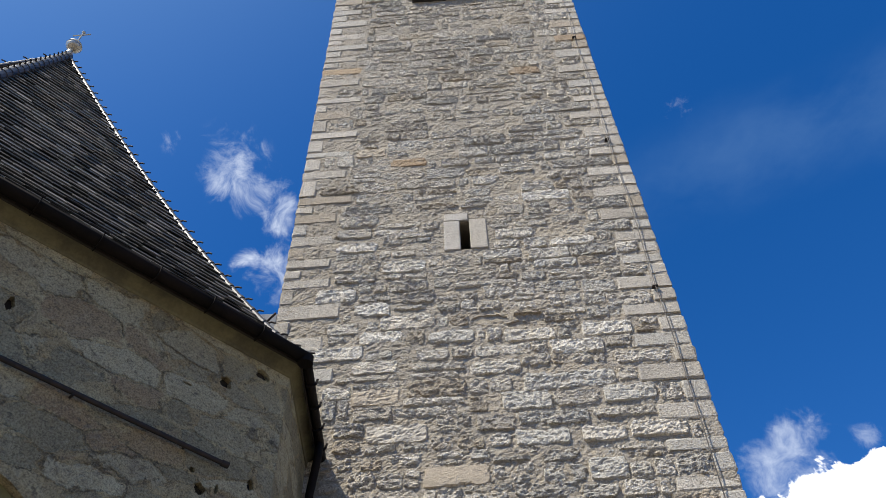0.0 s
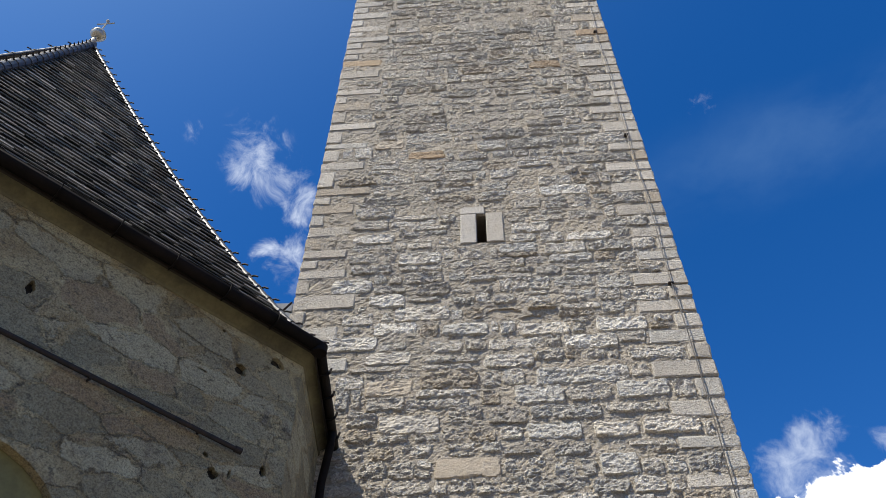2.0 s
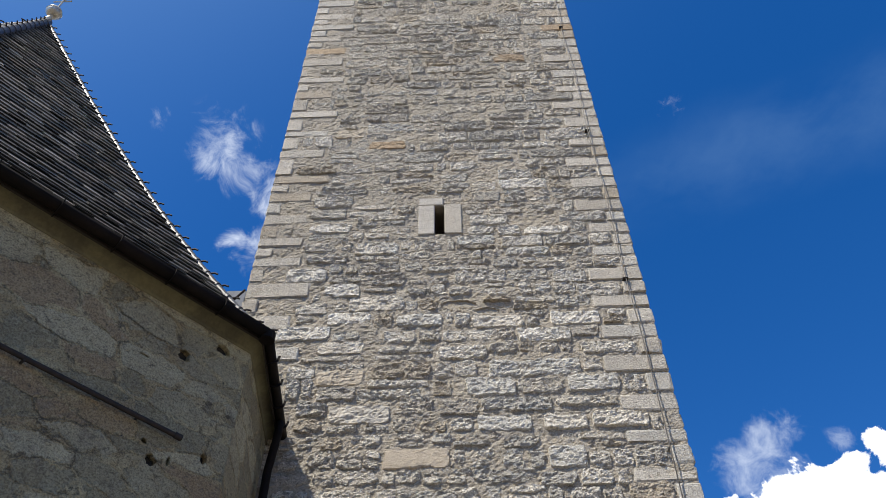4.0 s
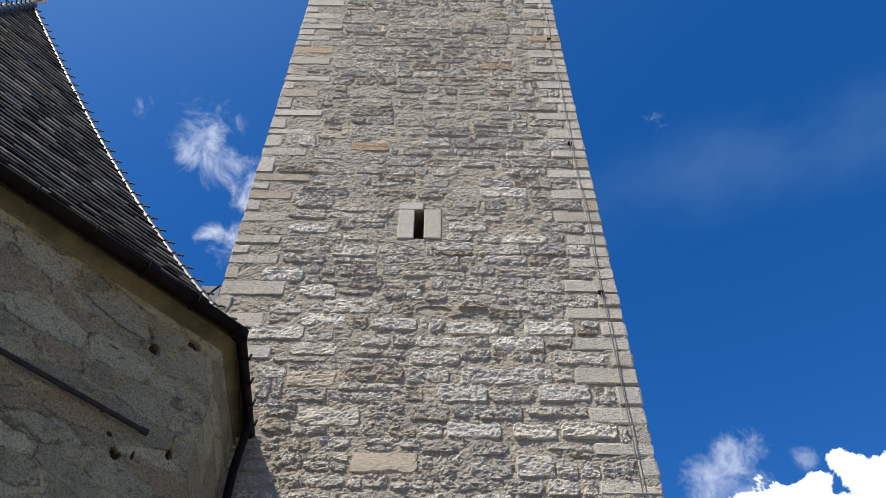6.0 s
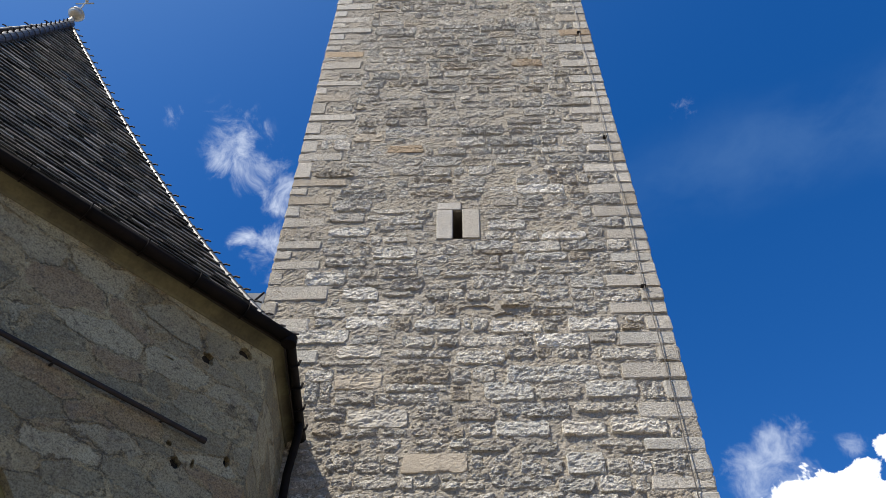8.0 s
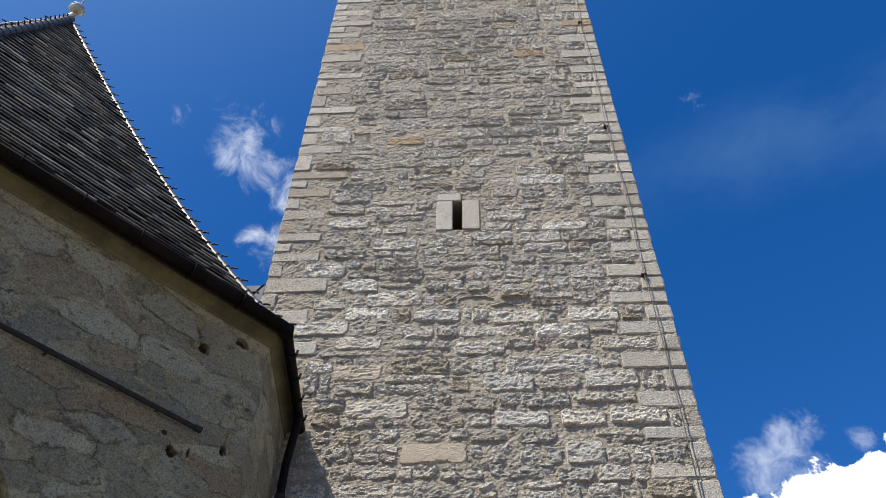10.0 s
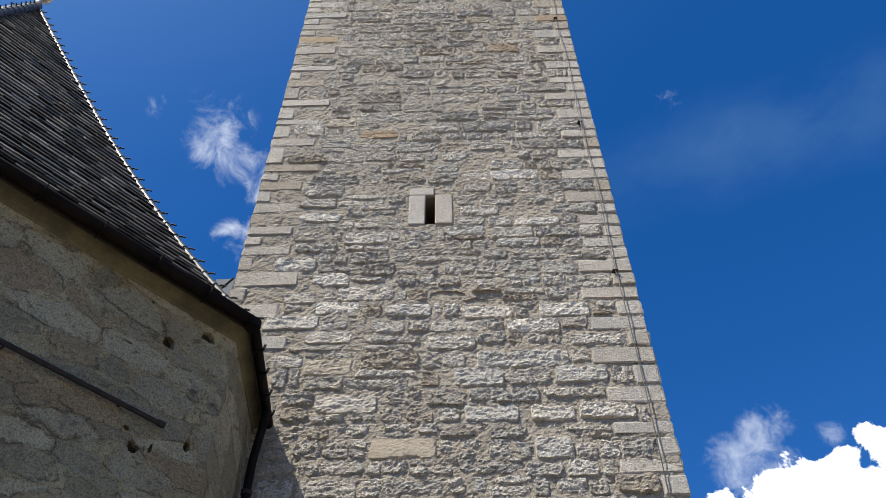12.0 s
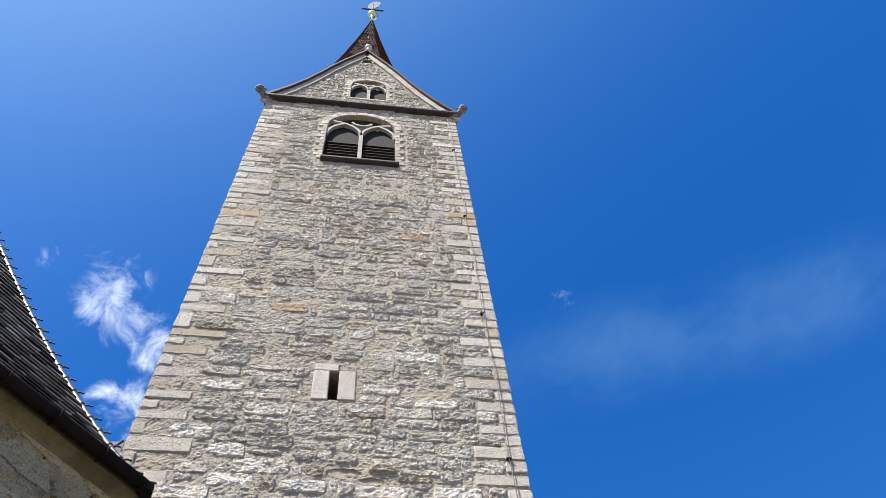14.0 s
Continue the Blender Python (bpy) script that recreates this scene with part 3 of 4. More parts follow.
def cleared(stones):
    """The stones cut back round the slit window and the single stones."""
    for x0, x1, z0, z1 in blocked:
        out = []
        for u0, u1, v0, v1 in stones:
            if u1 <= x0 or u0 >= x1 or v1 <= z0 + 0.015 or v0 >= z1 - 0.015:
                out.append((u0, u1, v0, v1))
                continue
            if x0 - u0 > 0.14:
                out.append((u0, x0 - 0.012, v0, v1))
            if u1 - x1 > 0.14:
                out.append((x1 + 0.012, u1, v0, v1))
            m0, m1 = max(u0, x0), min(u1, x1)
            if m1 - m0 > 0.14 and z0 - v0 > 0.10:
                out.append((m0, m1, v0, z0 - 0.006))
            if m1 - m0 > 0.14 and v1 - z1 > 0.10:
                out.append((m0, m1, z1 + 0.006, v1))
        stones = out
    return stones


near_stones, far_stones, quoins = [], [], []
left_rows = [r for r in courses(0.0, EAVE, LEFT_JOINTS) if r[0] < EAVE - 0.05]
first_long = left_rows.index(next(r for r in left_rows if r[0] == 9.20))
for number, (v0, v1) in enumerate(left_rows):
    long_row = (number - first_long) % 2 == 0
    quoins.append((X0, 1, rnd.uniform(0.70, 0.98) if long_row else rnd.uniform(0.20, 0.38), rnd.uniform(0.3, 0.9), v0, min(v1, EAVE + 0.02)))
right_rows = courses(0.0, APEX - 0.6, COURSES)
first_long = right_rows.index(next(r for r in right_rows if r[0] == 7.17))
for number, (v0, v1) in enumerate(right_rows):
    lo, hi = gable_edges(v1)
    vm = (v0 + v1) / 2
    if v0 < EAVE - 0.05:
        v1 = min(v1, EAVE + 0.02)
        qr = rnd.uniform(0.62, 0.85) if (number - first_long) % 2 == 0 else rnd.uniform(0.22, 0.36)
        quoins.append((X1, -1, qr, rnd.uniform(0.3, 0.9), v0, v1))
        ql = max([q[2] for q in quoins if q[0] == X0 and q[4] < v1 - 0.04 and q[5] > v0 + 0.04], default=0.4)
        lo, hi = X0 + ql + 0.02, X1 - qr - 0.02
    else:
        lo, hi = lo + 0.30, hi - 0.30
    gaps = []
    half = bell_half(vm, 0.30)
    if half:
        gaps.append((0.29 - half, 0.29 + half))
    if GWIN[2] - 0.15 < vm < GWIN[3] + 0.85:
        gaps.append((GWIN[0] - 0.25, GWIN[1] + 0.25))
    if LITTLE[2] - 0.1 < vm < LITTLE[3] + 0.3:
        gaps.append((LITTLE[0] - 0.1, LITTLE[1] + 0.1))
    u = lo
    spans = []
    for g0, g1 in sorted(gaps):
        if g0 > u:
            spans.append((u, min(g0, hi)))
        u = max(u, g1)
    spans.append((u, hi))
    for a, b in spans:
        if b - a > 0.14:
            for q in cleared(lay(a, b, v0 + 0.004, v1 - 0.004)):
                (near_stones if v0 > 6.0 and len(near_stones) < 270 else far_stones).append(q)


def hole_near(s):
    return any(s[0] - 0.05 < c[0] < s[1] + 0.05 and s[2] < c[1] < s[3] for c in HOLES)



def swell():
    """How far a stone stands out of the mortar and how rough it is."""
    return rnd.uniform(0.0, 0.020), rnd.uniform(0.7, 1.4)


for k, q in enumerate(near_stones):
    if not hole_near(q):
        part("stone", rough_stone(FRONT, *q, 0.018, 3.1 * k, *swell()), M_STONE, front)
for k, q in enumerate(PALE):
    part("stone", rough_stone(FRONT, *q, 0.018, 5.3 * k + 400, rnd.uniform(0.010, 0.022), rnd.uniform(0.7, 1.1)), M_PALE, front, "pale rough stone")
for k, q in enumerate(SPECIAL):
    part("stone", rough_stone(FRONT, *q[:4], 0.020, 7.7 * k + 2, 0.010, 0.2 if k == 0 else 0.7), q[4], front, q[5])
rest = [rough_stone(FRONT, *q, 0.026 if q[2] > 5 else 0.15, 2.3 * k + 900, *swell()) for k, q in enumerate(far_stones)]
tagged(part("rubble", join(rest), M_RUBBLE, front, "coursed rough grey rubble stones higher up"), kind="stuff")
for wall_face, a, b in ((LEFT, -Y1 + 0.5, -Y0 - 0.6), (RIGHT, Y0 + 0.6, Y1 - 0.5), (REAR, -X1 + 0.5, -X0 - 0.5)):
    coarse = []
    for v0, v1 in courses(0.0, EAVE):
        coarse += [rough_stone(wall_face, *q, 0.16, rnd.uniform(0, 99)) for q in lay(a, b, v0 + 0.01, v1 - 0.01)]
    tagged(part("rubble", join(coarse), M_RUBBLE, tower, "coursed rough grey rubble stones"), kind="stuff")

for x, way_in, length, back_length, v0, v1 in quoins:
    out = rnd.uniform(0.002, 0.010)
    xa, xb = (x - out, x + length) if way_in > 0 else (x - length, x + out)
    b = block(xa, xb, Y0 - out - rnd.uniform(0, 0.012), Y0 + back_length, v0 + 0.020, v1 - 0.022, 0.02)
    b = ([(p[0] + rnd.uniform(-0.012, 0.012), p[1] + rnd.uniform(-0.007, 0.007), p[2] + rnd.uniform(-0.017, 0.017)) for p in b[0]], b[1])
    tint = M_RUST if (17.3 < v0 < 17.4 and x < 0) or (18.05 < v0 < 18.2 and x > 0) else M_QUOIN
    part("quoin", b, tint, tower, "dressed grey corner stone" if tint is M_QUOIN else "rust-orange corner stone")

# slit window with its dressed frame
slit = part("slit_window", block(-0.15, 0.26, Y0 - 0.022, Y0 + 0.3, SLIT[3] + 0.006, SLIT[3] + 0.20, 0.014), M_FRAME, tower, "narrow dark slit with pale dressed stone frame")
part("jamb", block(-0.16, SLIT[0], Y0 - 0.028, Y0 + 0.45, SLIT[2] - 0.02, SLIT[3], 0.014), M_FRAME, slit)
part("jamb", block(SLIT[1], 0.565, Y0 - 0.028, Y0 + 0.45, SLIT[2] - 0.01, SLIT[3] + 0.015, 0.014), M_FRAME, slit)
part("sill", block(SLIT[0] - 0.02, SLIT[1] + 0.02, Y0 + 0.012, Y0 + 0.8, SLIT[2] - 0.10, SLIT[2], 0.01), M_FRAME, slit)


def wedge(cx, cz, r0, r1, a0, a1, y0, y1):
    """A voussoir of an arch."""
    verts = []
    for y in (y0, y1):
        for r, a in ((r0, a0), (r1, a0), (r1, (a0 + a1) / 2), (r1, a1), (r0, a1), (r0, (a0 + a1) / 2)):
            verts.append((cx + r * math.cos(radians(a)), y, cz + r * math.sin(radians(a))))
    faces = [(0, 1, 2, 5), (5, 2, 3, 4), (6, 11, 8, 7), (11, 10, 9, 8)]
    faces += [(i, (i + 1) % 6, 6 + (i + 1) % 6, 6 + i) for i in range(6)]
    return outward(verts, faces)


def arched_window(spec, name, label, jamb, ring, pieces, depth, sill=0.15):
    """Jambs, voussoirs, mullion, tracery and louvres of a twin-light window."""
    x0, x1, z0, zs = spec
    cx, r = (x0 + x1) / 2, (x1 - x0) / 2
    win = part(name, block(x0 - (0.03 if sill > 0.1 else 0.08), x1 + 0.09, Y0 - sill, Y0 + 0.7, z0 - 0.13, z0 - 0.02, 0.02), M_SLAB if sill > 0.1 else M_QUOIN, tower, label)
    z = z0
    k = 0
    while z < zs - 0.05:
        tall = min(rnd.uniform(0.30, 0.42) * (1 if jamb > 0.2 else 0.6), zs - z)
        for s in (-1, 1):
            wide = jamb * (1.25 if (k + (s > 0)) % 2 else 0.75)
            a, b = (x0 - wide, x0 - 0.001) if s < 0 else (x1 + 0.001, x1 + wide)
            part("jamb_stone", block(a, b, Y0 - 0.03, Y0 + depth, z + 0.006, z + tall - 0.006, 0.014), M_QUOIN, win)
        z += tall
        k += 1
    step = 180 / pieces
    for i in range(pieces):
        part("voussoir", wedge(cx, zs, r, r + ring, i * step + 0.6, (i + 1) * step - 0.6, Y0 - 0.028, Y0 + depth), M_QUOIN, win)
    return win


bell = arched_window(BELL, "belfry_window", "round-arched belfry opening with stone tracery and dark louvres", 0.20, 0.21, 11, 0.55)
gwin = arched_window(GWIN, "gable_window", "small twin-light gable window in grey stone", 0.16, 0.18, 7, 0.4, 0.03)
lwin = arched_window(LITTLE, "attic_opening", "tiny arched opening under the gable top", 0.07, 0.07, 5, 0.3, 0.02)
# black sheet added just inside, in place of the unlit attic
part("backing_board", plate(arch_outline(LITTLE[0] + 0.003, LITTLE[1] - 0.003, LITTLE[2] - 0.01, LITTLE[3]), [], (0, Y0 + 0.045, 0), (1, 0, 0), (0, -1, 0), 0.03), M_DARK, lwin)


def tracery(win, spec, y, bar, deep, base):
    """A mullion that forks into two pointed lights of crossing bars."""
    x0, x1, z0, zs = spec
    cx, r = (x0 + x1) / 2, (x1 - x0) / 2
    part("mullion", sweep([(cx, y, z0 - 0.02), (cx, y, base + 0.02)], bar, deep, (0, 1, 0)), M_TRACERY, win, "pale stone mullion")
    for s in (-1, 1):
        inner = [(cx + s * p[0], y, p[1]) for p in arc(r, base, r, 180, 98, 9)]
        part("tracery_bar", sweep(inner, bar * 0.75, deep * 0.9, (0, 1, 0)), M_TRACERY, win)
        outer = [(cx + s * p[0], y + 0.004, p[1]) for p in arc(0, base, r, 0, 58, 8)]
        part("tracery_bar", sweep(outer, bar * 0.75, deep * 0.9, (0, 1, 0)), M_TRACERY, win)
    eye = [(cx + p[0], y, p[1]) for p in arc(0, base + r * 1.12, r * 0.30, 195, 345, 8)]
    part("tracery_bar", sweep(eye, bar * 0.6, deep * 0.8, (0, 1, 0)), M_TRACERY, win)
    # black sheet added close behind the bars as the shade of the interior
    part("backing_board", plate(arch_outline(x0 + 0.003, x1 - 0.003, z0 - 0.01, zs), [], (0, y + 0.09, 0), (1, 0, 0), (0, -1, 0), 0.03), M_DARK, win, "black sheet standing in for the shade inside the opening")


tracery(bell, BELL, Y0 + 0.06, 0.058, 0.06, 23.00)
tracery(gwin, GWIN, Y0 + 0.05, 0.056, 0.055, 27.22)
for i in range(8):
    z = BELL[2] + 0.12 + i * 0.2
    for a, b in ((BELL[0] + 0.01, 0.22), (0.36, BELL[1] - 0.01)):
        verts = [(a, Y0 + 0.080, z - 0.06), (b, Y0 + 0.080, z - 0.06), (b, Y0 + 0.145, z + 0.09), (a, Y0 + 0.145, z + 0.09),
                 (a, Y0 + 0.080, z - 0.035), (b, Y0 + 0.080, z - 0.035), (b, Y0 + 0.145, z + 0.115), (a, Y0 + 0.145, z + 0.115)]
        part("louvre", outward(verts, [(0, 1, 2, 3), (4, 5, 6, 7), (0, 1, 5, 4), (2, 3, 7, 6), (1, 2, 6, 5), (0, 3, 7, 4)]), M_WOOD, bell, "dark wooden louvre slat")

# string course, gable verges, roofs
part("string_course", block(X0 - 0.10, X1 + 0.10, Y0 - 0.20, Y0 + 0.3, EAVE - 0.05, EAVE + 0.09, 0.03), M_SLAB, tower, "projecting string course, dark colour holding its underside's shade")


def verge_points(s, y, lift=0.0):
    """The rake of a gable from its foot to its top, a little hollow at the foot."""
    out = []
    for i in range(9):
        f = i / 8
        x = 3.10 * (1 - f)
        z = EAVE + 0.02 + (APEX - EAVE) * (f - 0.06 * math.sin(math.pi * min(1, f * 1.5)))
        out.append((XC + s * x, y, z + lift))
    return out


for s in (-1, 1):
    rake = verge_points(s, Y0 - 0.022, -0.24)
    part("verge", sweep(rake, 0.13, 0.045, (0, 1, 0)), M_VERGE, tower, "plastered pale gable verge")


def gable_roof(turn):
    """The two roof slopes behind a gable, from its rake back to the valleys."""
    rot = Matrix.Translation((XC, YC, 0)) @ Matrix.Rotation(turn, 4, "Z") @ Matrix.Translation((-XC, -YC, 0))
    out = []
    for s in (-1, 1):
        edge = [Vector(p) for p in verge_points(s, Y0 - 0.16, 0.14)]
        under = [p - Vector((0, 0, 0.17)) for p in edge]
        back = [Vector((p.x, YC - abs(p.x - XC) * 0.92, p.z)) for p in edge]
        back_u = [p - Vector((0, 0, 0.17)) for p in back]
        n_ = len(edge)
        verts = [tuple(rot @ v) for v in edge + under + back + back_u]
        faces = []
        for i in range(n_ - 1):
            faces += [(i, i + 1, 2 * n_ + i + 1, 2 * n_ + i), (n_ + i, n_ + i + 1, 3 * n_ + i + 1, 3 * n_ + i), (i, i + 1, n_ + i + 1, n_ + i)]
        faces += [(0, n_, 3 * n_, 2 * n_)]
        out.append(outward(verts, faces))
    return join(out)


for i in range(4):
    part("gable_roof", gable_roof(i * math.pi / 2), M_SPIRE, tower, "red-brown shingled gable roof")


def shingle_cone():
    """The eight-sided spire in overlapping rows."""
    verts, faces = [], []
    rows_ = 74
    for i in range(rows_):
        for f, grow in ((0.0, 0.028), (1.0, 0.0)):
            z = 31.7 + (49.4 - 31.7) * (i + f) / rows_
            r = np.interp(z, (31.7, 33.5, 36.0, 40.0, 44.0, 49.55), (2.45, 2.10, 1.68, 1.12, 0.63, 0.03)) + grow
            for k in range(8):
                a = radians(22.5 + 45 * k)
                verts.append((XC + 0.08 - 0.30 * (49.4 - z) / 19 + r / math.cos(radians(22.5)) * math.cos(a), YC + r / math.cos(radians(22.5)) * math.sin(a), z))
        b = i * 16
        faces += [(b + k, b + (k + 1) % 8, b + 8 + (k + 1) % 8, b + 8 + k) for k in range(8)]
        faces.append(tuple(b + k for k in range(7, -1, -1)))
    return verts, faces


spire = part("spire", shingle_cone(), M_SPIRE, tower, "steep eight-sided spire with red-brown shingles")
part("spire_ball", lathe([(0.09, -1.5), (0.10, -0.6), (0.16, -0.50), (0.12, -0.42)] + ball_profile(0.33, 12), (XC + 0.08, YC, 50.9), 20), M_GOLD, spire, "worn gilded ball", smooth=True)
part("vane_rod", sweep([(XC + 0.08, YC, 51.2), (XC + 0.08, YC, 54.3)], 0.04, 0.04, (0, 1, 0), 8), M_IRON, spire)
part("vane_arm", sweep([(XC - 0.65, YC, 52.4), (XC + 0.75, YC, 52.4)], 0.045, 0.045, (0, 1, 0), 6), M_IRON, spire)
vane = [(XC + 0.14 + 0.34 * math.cos(a) + 0.22 * math.sin(a), 53.7 + 1.15 * math.sin(a) + 0.05 * math.cos(2 * a)) for a in [2 * math.pi * i / 20 for i in range(20)]]
part("weather_vane", plate(vane, [], (0, YC - 0.03, 0), (1, 0, 0), (0, -1, 0), 0.06), M_GOLD, spire, "bright gilded weather vane plate")
part("gable_finial", lathe([(0.07, -0.45), (0.07, -0.16)] + ball_profile(0.15, 10), (XC + 0.03, Y0 - 0.12, APEX + 0.48), 16), M_BALL, tower, "small pale ball on the gable top", smooth=True)


def spout(x, s):
    """A carved beast-headed water spout at a corner of the tower: (body, disc for the mouth's shade)."""
    d = Vector((s * 0.62, -0.66, 0.42)).normalized()
    p = Vector((x - s * 0.05, Y0 + 0.05, EAVE - 0.06))
    u = d.cross(Vector((0, 0, 1))).normalized()
    v = u.cross(d)
    verts, faces = [], []
    rings = ((0.0, 0.15, 0.15), (0.12, 0.14, 0.13), (0.26, 0.10, 0.10), (0.36, 0.095, 0.10), (0.42, 0.12, 0.13), (0.50, 0.145, 0.155), (0.56, 0.14, 0.14), (0.60, 0.115, 0.10))
    for t, ru, rv in rings:
        for k in range(12):
            a = 2 * math.pi * k / 12
            lump = 1.0 + 0.10 * math.cos(3 * a + 9 * t)
            verts.append(tuple(p + d * t + u * ru * lump * math.cos(a) + v * rv * lump * math.sin(a)))
    for i in range(len(rings) - 1):
        for k in range(12):
            a, b = i * 12 + k, i * 12 + (k + 1) % 12
            faces.append((a, b, b + 12, a + 12))
    faces += [tuple(range(12)), tuple(range(84, 96))]
    body = outward(verts, faces)
    ears = [sweep([p + d * 0.44 + u * e * 0.08 + v * 0.12, p + d * 0.40 + u * e * 0.11 + v * 0.21], 0.032, 0.03, d, 5) for e in (-1, 1)]
    mouth = p + d * 0.605 - v * 0.02
    return join([body] + ears), sweep([mouth - d * 0.04, mouth + d * 0.004], 0.075, 0.05, v, 10)


for x, s in ((X0, -1), (X1, 1)):
    body, mouth = spout(x, s)
    beast = part("water_spout", body, M_SPOUT, tower, "carved grey stone water spout", smooth=True)
    # flat black disc on the head, shade of a mouth that is not hollowed
    part("mouth", mouth, M_DARK, beast, "black disc painted as the shade of the spout mouth")

# lightning conductor down the front
def cable_x(z):
    return 3.0 + 0.012 * math.sin(z * 1.7) - 0.0 * z


CABLE_TOP = EAVE - 0.2
wire = part("lightning_cable", sweep([(cable_x(4 + i * 0.5), Y0 - 0.06 - 0.012 * math.sin(i * 1.3), 4 + i * 0.5) for i in range(int((CABLE_TOP - 4) / 0.5) + 1)], 0.0075, 0.0075, (0, 1, 0), 6), M_CABLE, None)
tagged(wire, "thin dark lightning cable clipped down the tower wall", "cable")
for z in (5.2, 10.03, 14.0, 18.2, 22.4):
    part("cable_clip", block(cable_x(z) - 0.045, cable_x(z) + 0.035, Y0 - 0.075, Y0 + 0.05, z - 0.012, z + 0.012, 0.005), M_IRON, wire)

# ---- chapel ----
A = Vector((-1.565, 6.59, 7.34))
D1, N1 = Vector((-0.656, -0.755, 0)).normalized(), Vector((0.755, -0.656, 0)).normalized()
D2 = Vector((-0.09, 1.0, 0)).normalized()
N2 = Vector((D2.y, -D2.x, 0))
SIDE = 5.1
B = A + D1 * SIDE
C = B + Vector((-4.5, 0, 0))
P = Vector((-7.53, 7.08, 16.20))
TWR = A + D2 * 2.02
chapel = thing("chapel", "plastered apse of an old church with steep dark tiled roof", "church")
W = A - N1 * 0.38 + Vector((0, 0, -7.34))
ARCH = (1.72, 3.58, 0.8, 4.2)
POCKETS = ((0.73, 6.83, 0.075, 0.070), (0.33, 7.15, 0.09, 0.065), (0.75, 5.62, 0.062, 0.058), (0.24, 5.85, 0.038, 0.068), (2.86, 6.52, 0.042, 0.085),
           (0.86, 5.76, 0.032, 0.03), (1.12, 6.60, 0.055, 0.014), (0.58, 5.68, 0.022, 0.05), (1.02, 7.18, 0.016, 0.016))


def ragged_outline(s, z, ru, rv, k=26):
    """The broken rim of a hole round (along, up)."""
    out = []
    for i in range(k):
        a = 2 * math.pi * i / k
        jag = value_noise(np.array([i * 0.45 + s * 7]), np.array([z * 3.0]))[0] + 0.7 * value_noise(np.array([i * 1.1 + s * 17]), np.array([z * 5.0]))[0]
        if i > k - 5:
            jag = jag * (k - i) / 5 + 0.9 * (1 - (k - i) / 5)
        out.append((s + ru * (0.5 + 0.55 * jag) * math.cos(a), z + rv * (0.5 + 0.55 * jag) * math.sin(a)))
    return out


wall_1 = part("apse_wall", plate([(-0.0, 0), (4.8, 0), (4.8, 7.5), (0, 7.5)], [arch_outline(*ARCH)] + [ragged_outline(*q) for q in POCKETS], W, D1, N1, 0.45), M_PLASTER, chapel, "grey weathered plaster with patches, holes and stains")
for s, z, ru, rv in POCKETS:
    floor_of = [(s - 1.5 * ru, z - 1.5 * rv), (s + 1.5 * ru, z - 1.5 * rv), (s + 1.5 * ru, z + 1.5 * rv), (s - 1.5 * ru, z + 1.5 * rv)]
    # shallow floor whose dark colour carries the shade of a deeper hole
    part("pocket_floor", plate(floor_of, [], W - N1 * 0.07, D1, N1, 0.02), M_HOLE_SHADE, wall_1, "rubble at the back of a hole, blackened as its shade")
W2 = W + D2 * 0.0
part("apse_wall", plate([(0, 0), (1.72, 0), (1.72, 7.5), (0, 7.5)], [], W2 + N2 * 0.002, D2, N2, 0.4), M_PLASTER, chapel, "grey weathered plaster in shade")
Wb = W + D1 * 4.8
part("apse_wall", plate([(0, 0), (4.4, 0), (4.4, 7.5), (0, 7.5)], [], Wb, (-1, 0, 0), (0, -1, 0), 0.45), M_PLASTER, chapel)
Wc = Wb + Vector((-4.4, 0, 0))
D4 = Vector((-0.7, 0.7, 0)).normalized()
part("apse_wall", plate([(0, 0), (4.4, 0), (4.4, 7.5), (0, 7.5)], [], Wc, D4, (-0.7, -0.7, 0), 0.45), M_PLASTER, chapel)
Wd = Wc + D4 * 4.4
part("nave_wall", plate([(0, 0), (14, 0), (14, 7.5), (0, 7.5)], [], Wd, (0, 1, 0), (-1, 0, 0), 0.45), M_PLASTER, chapel)
part("niche", plate(arch_outline(ARCH[0] + 0.004, ARCH[1] - 0.004, ARCH[2] + 0.004, ARCH[3] - 0.002), [], W - N1 * 0.10, D1, N1, 0.06), M_NICHE, chapel, "ochre plastered recess of an arched window")


def moulding(points, offsets, name, mat, label, smooth=False):
    """A profile of (out, up) carried along mitred wall corners; points: (place, outward mitre vector)."""
    verts, faces = [], []
    k = len(offsets)
    for p, m in points:
        for o, z in offsets:
            verts.append(tuple(Vector(p) + Vector(m) * o + Vector((0, 0, z))))
    for i in range(len(points) - 1):
        for j in range(k):
            a, b = i * k + j, i * k + (j + 1) % k
            faces.append((a, b, b + k, a + k))
    faces += [tuple(range(k)), tuple(range((len(points) - 1) * k, len(points) * k))]
    return part(name, outward(verts, faces), mat, chapel, label, smooth)


def mitre(n1, n2):
    m = (n1 + n2).normalized()
    return m / m.dot(n1)


N3 = Vector((0, -1, 0))
AG = A - N1 * 0.08
N4 = Vector((-0.7071, -0.7071, 0))
N5 = Vector((-1, 0, 0))
Z0 = Vector((0, 0, 0))
ring = [(W + D2 * 1.76, N2 * N1.dot(N2)), (W, N1), (Wb, mitre(N1, N3)), (Wc, mitre(N3, N4)), (Wd, mitre(N4, N5)), (Wd + Vector((0, 14, 0)), N5)]
cove = [(-0.02, 7.29), (0.02, 7.29), (0.025, 7.32)] + [(0.025 + 0.15 * (1 - math.cos(radians(a))), 7.32 + 0.09 * math.sin(radians(a))) for a in range(15, 91, 15)] + [(0.175, 7.43), (-0.02, 7.43)]
moulding(ring, cove, "cornice", M_CORNICE, "ochre limewashed cove cornice under the eaves", True)
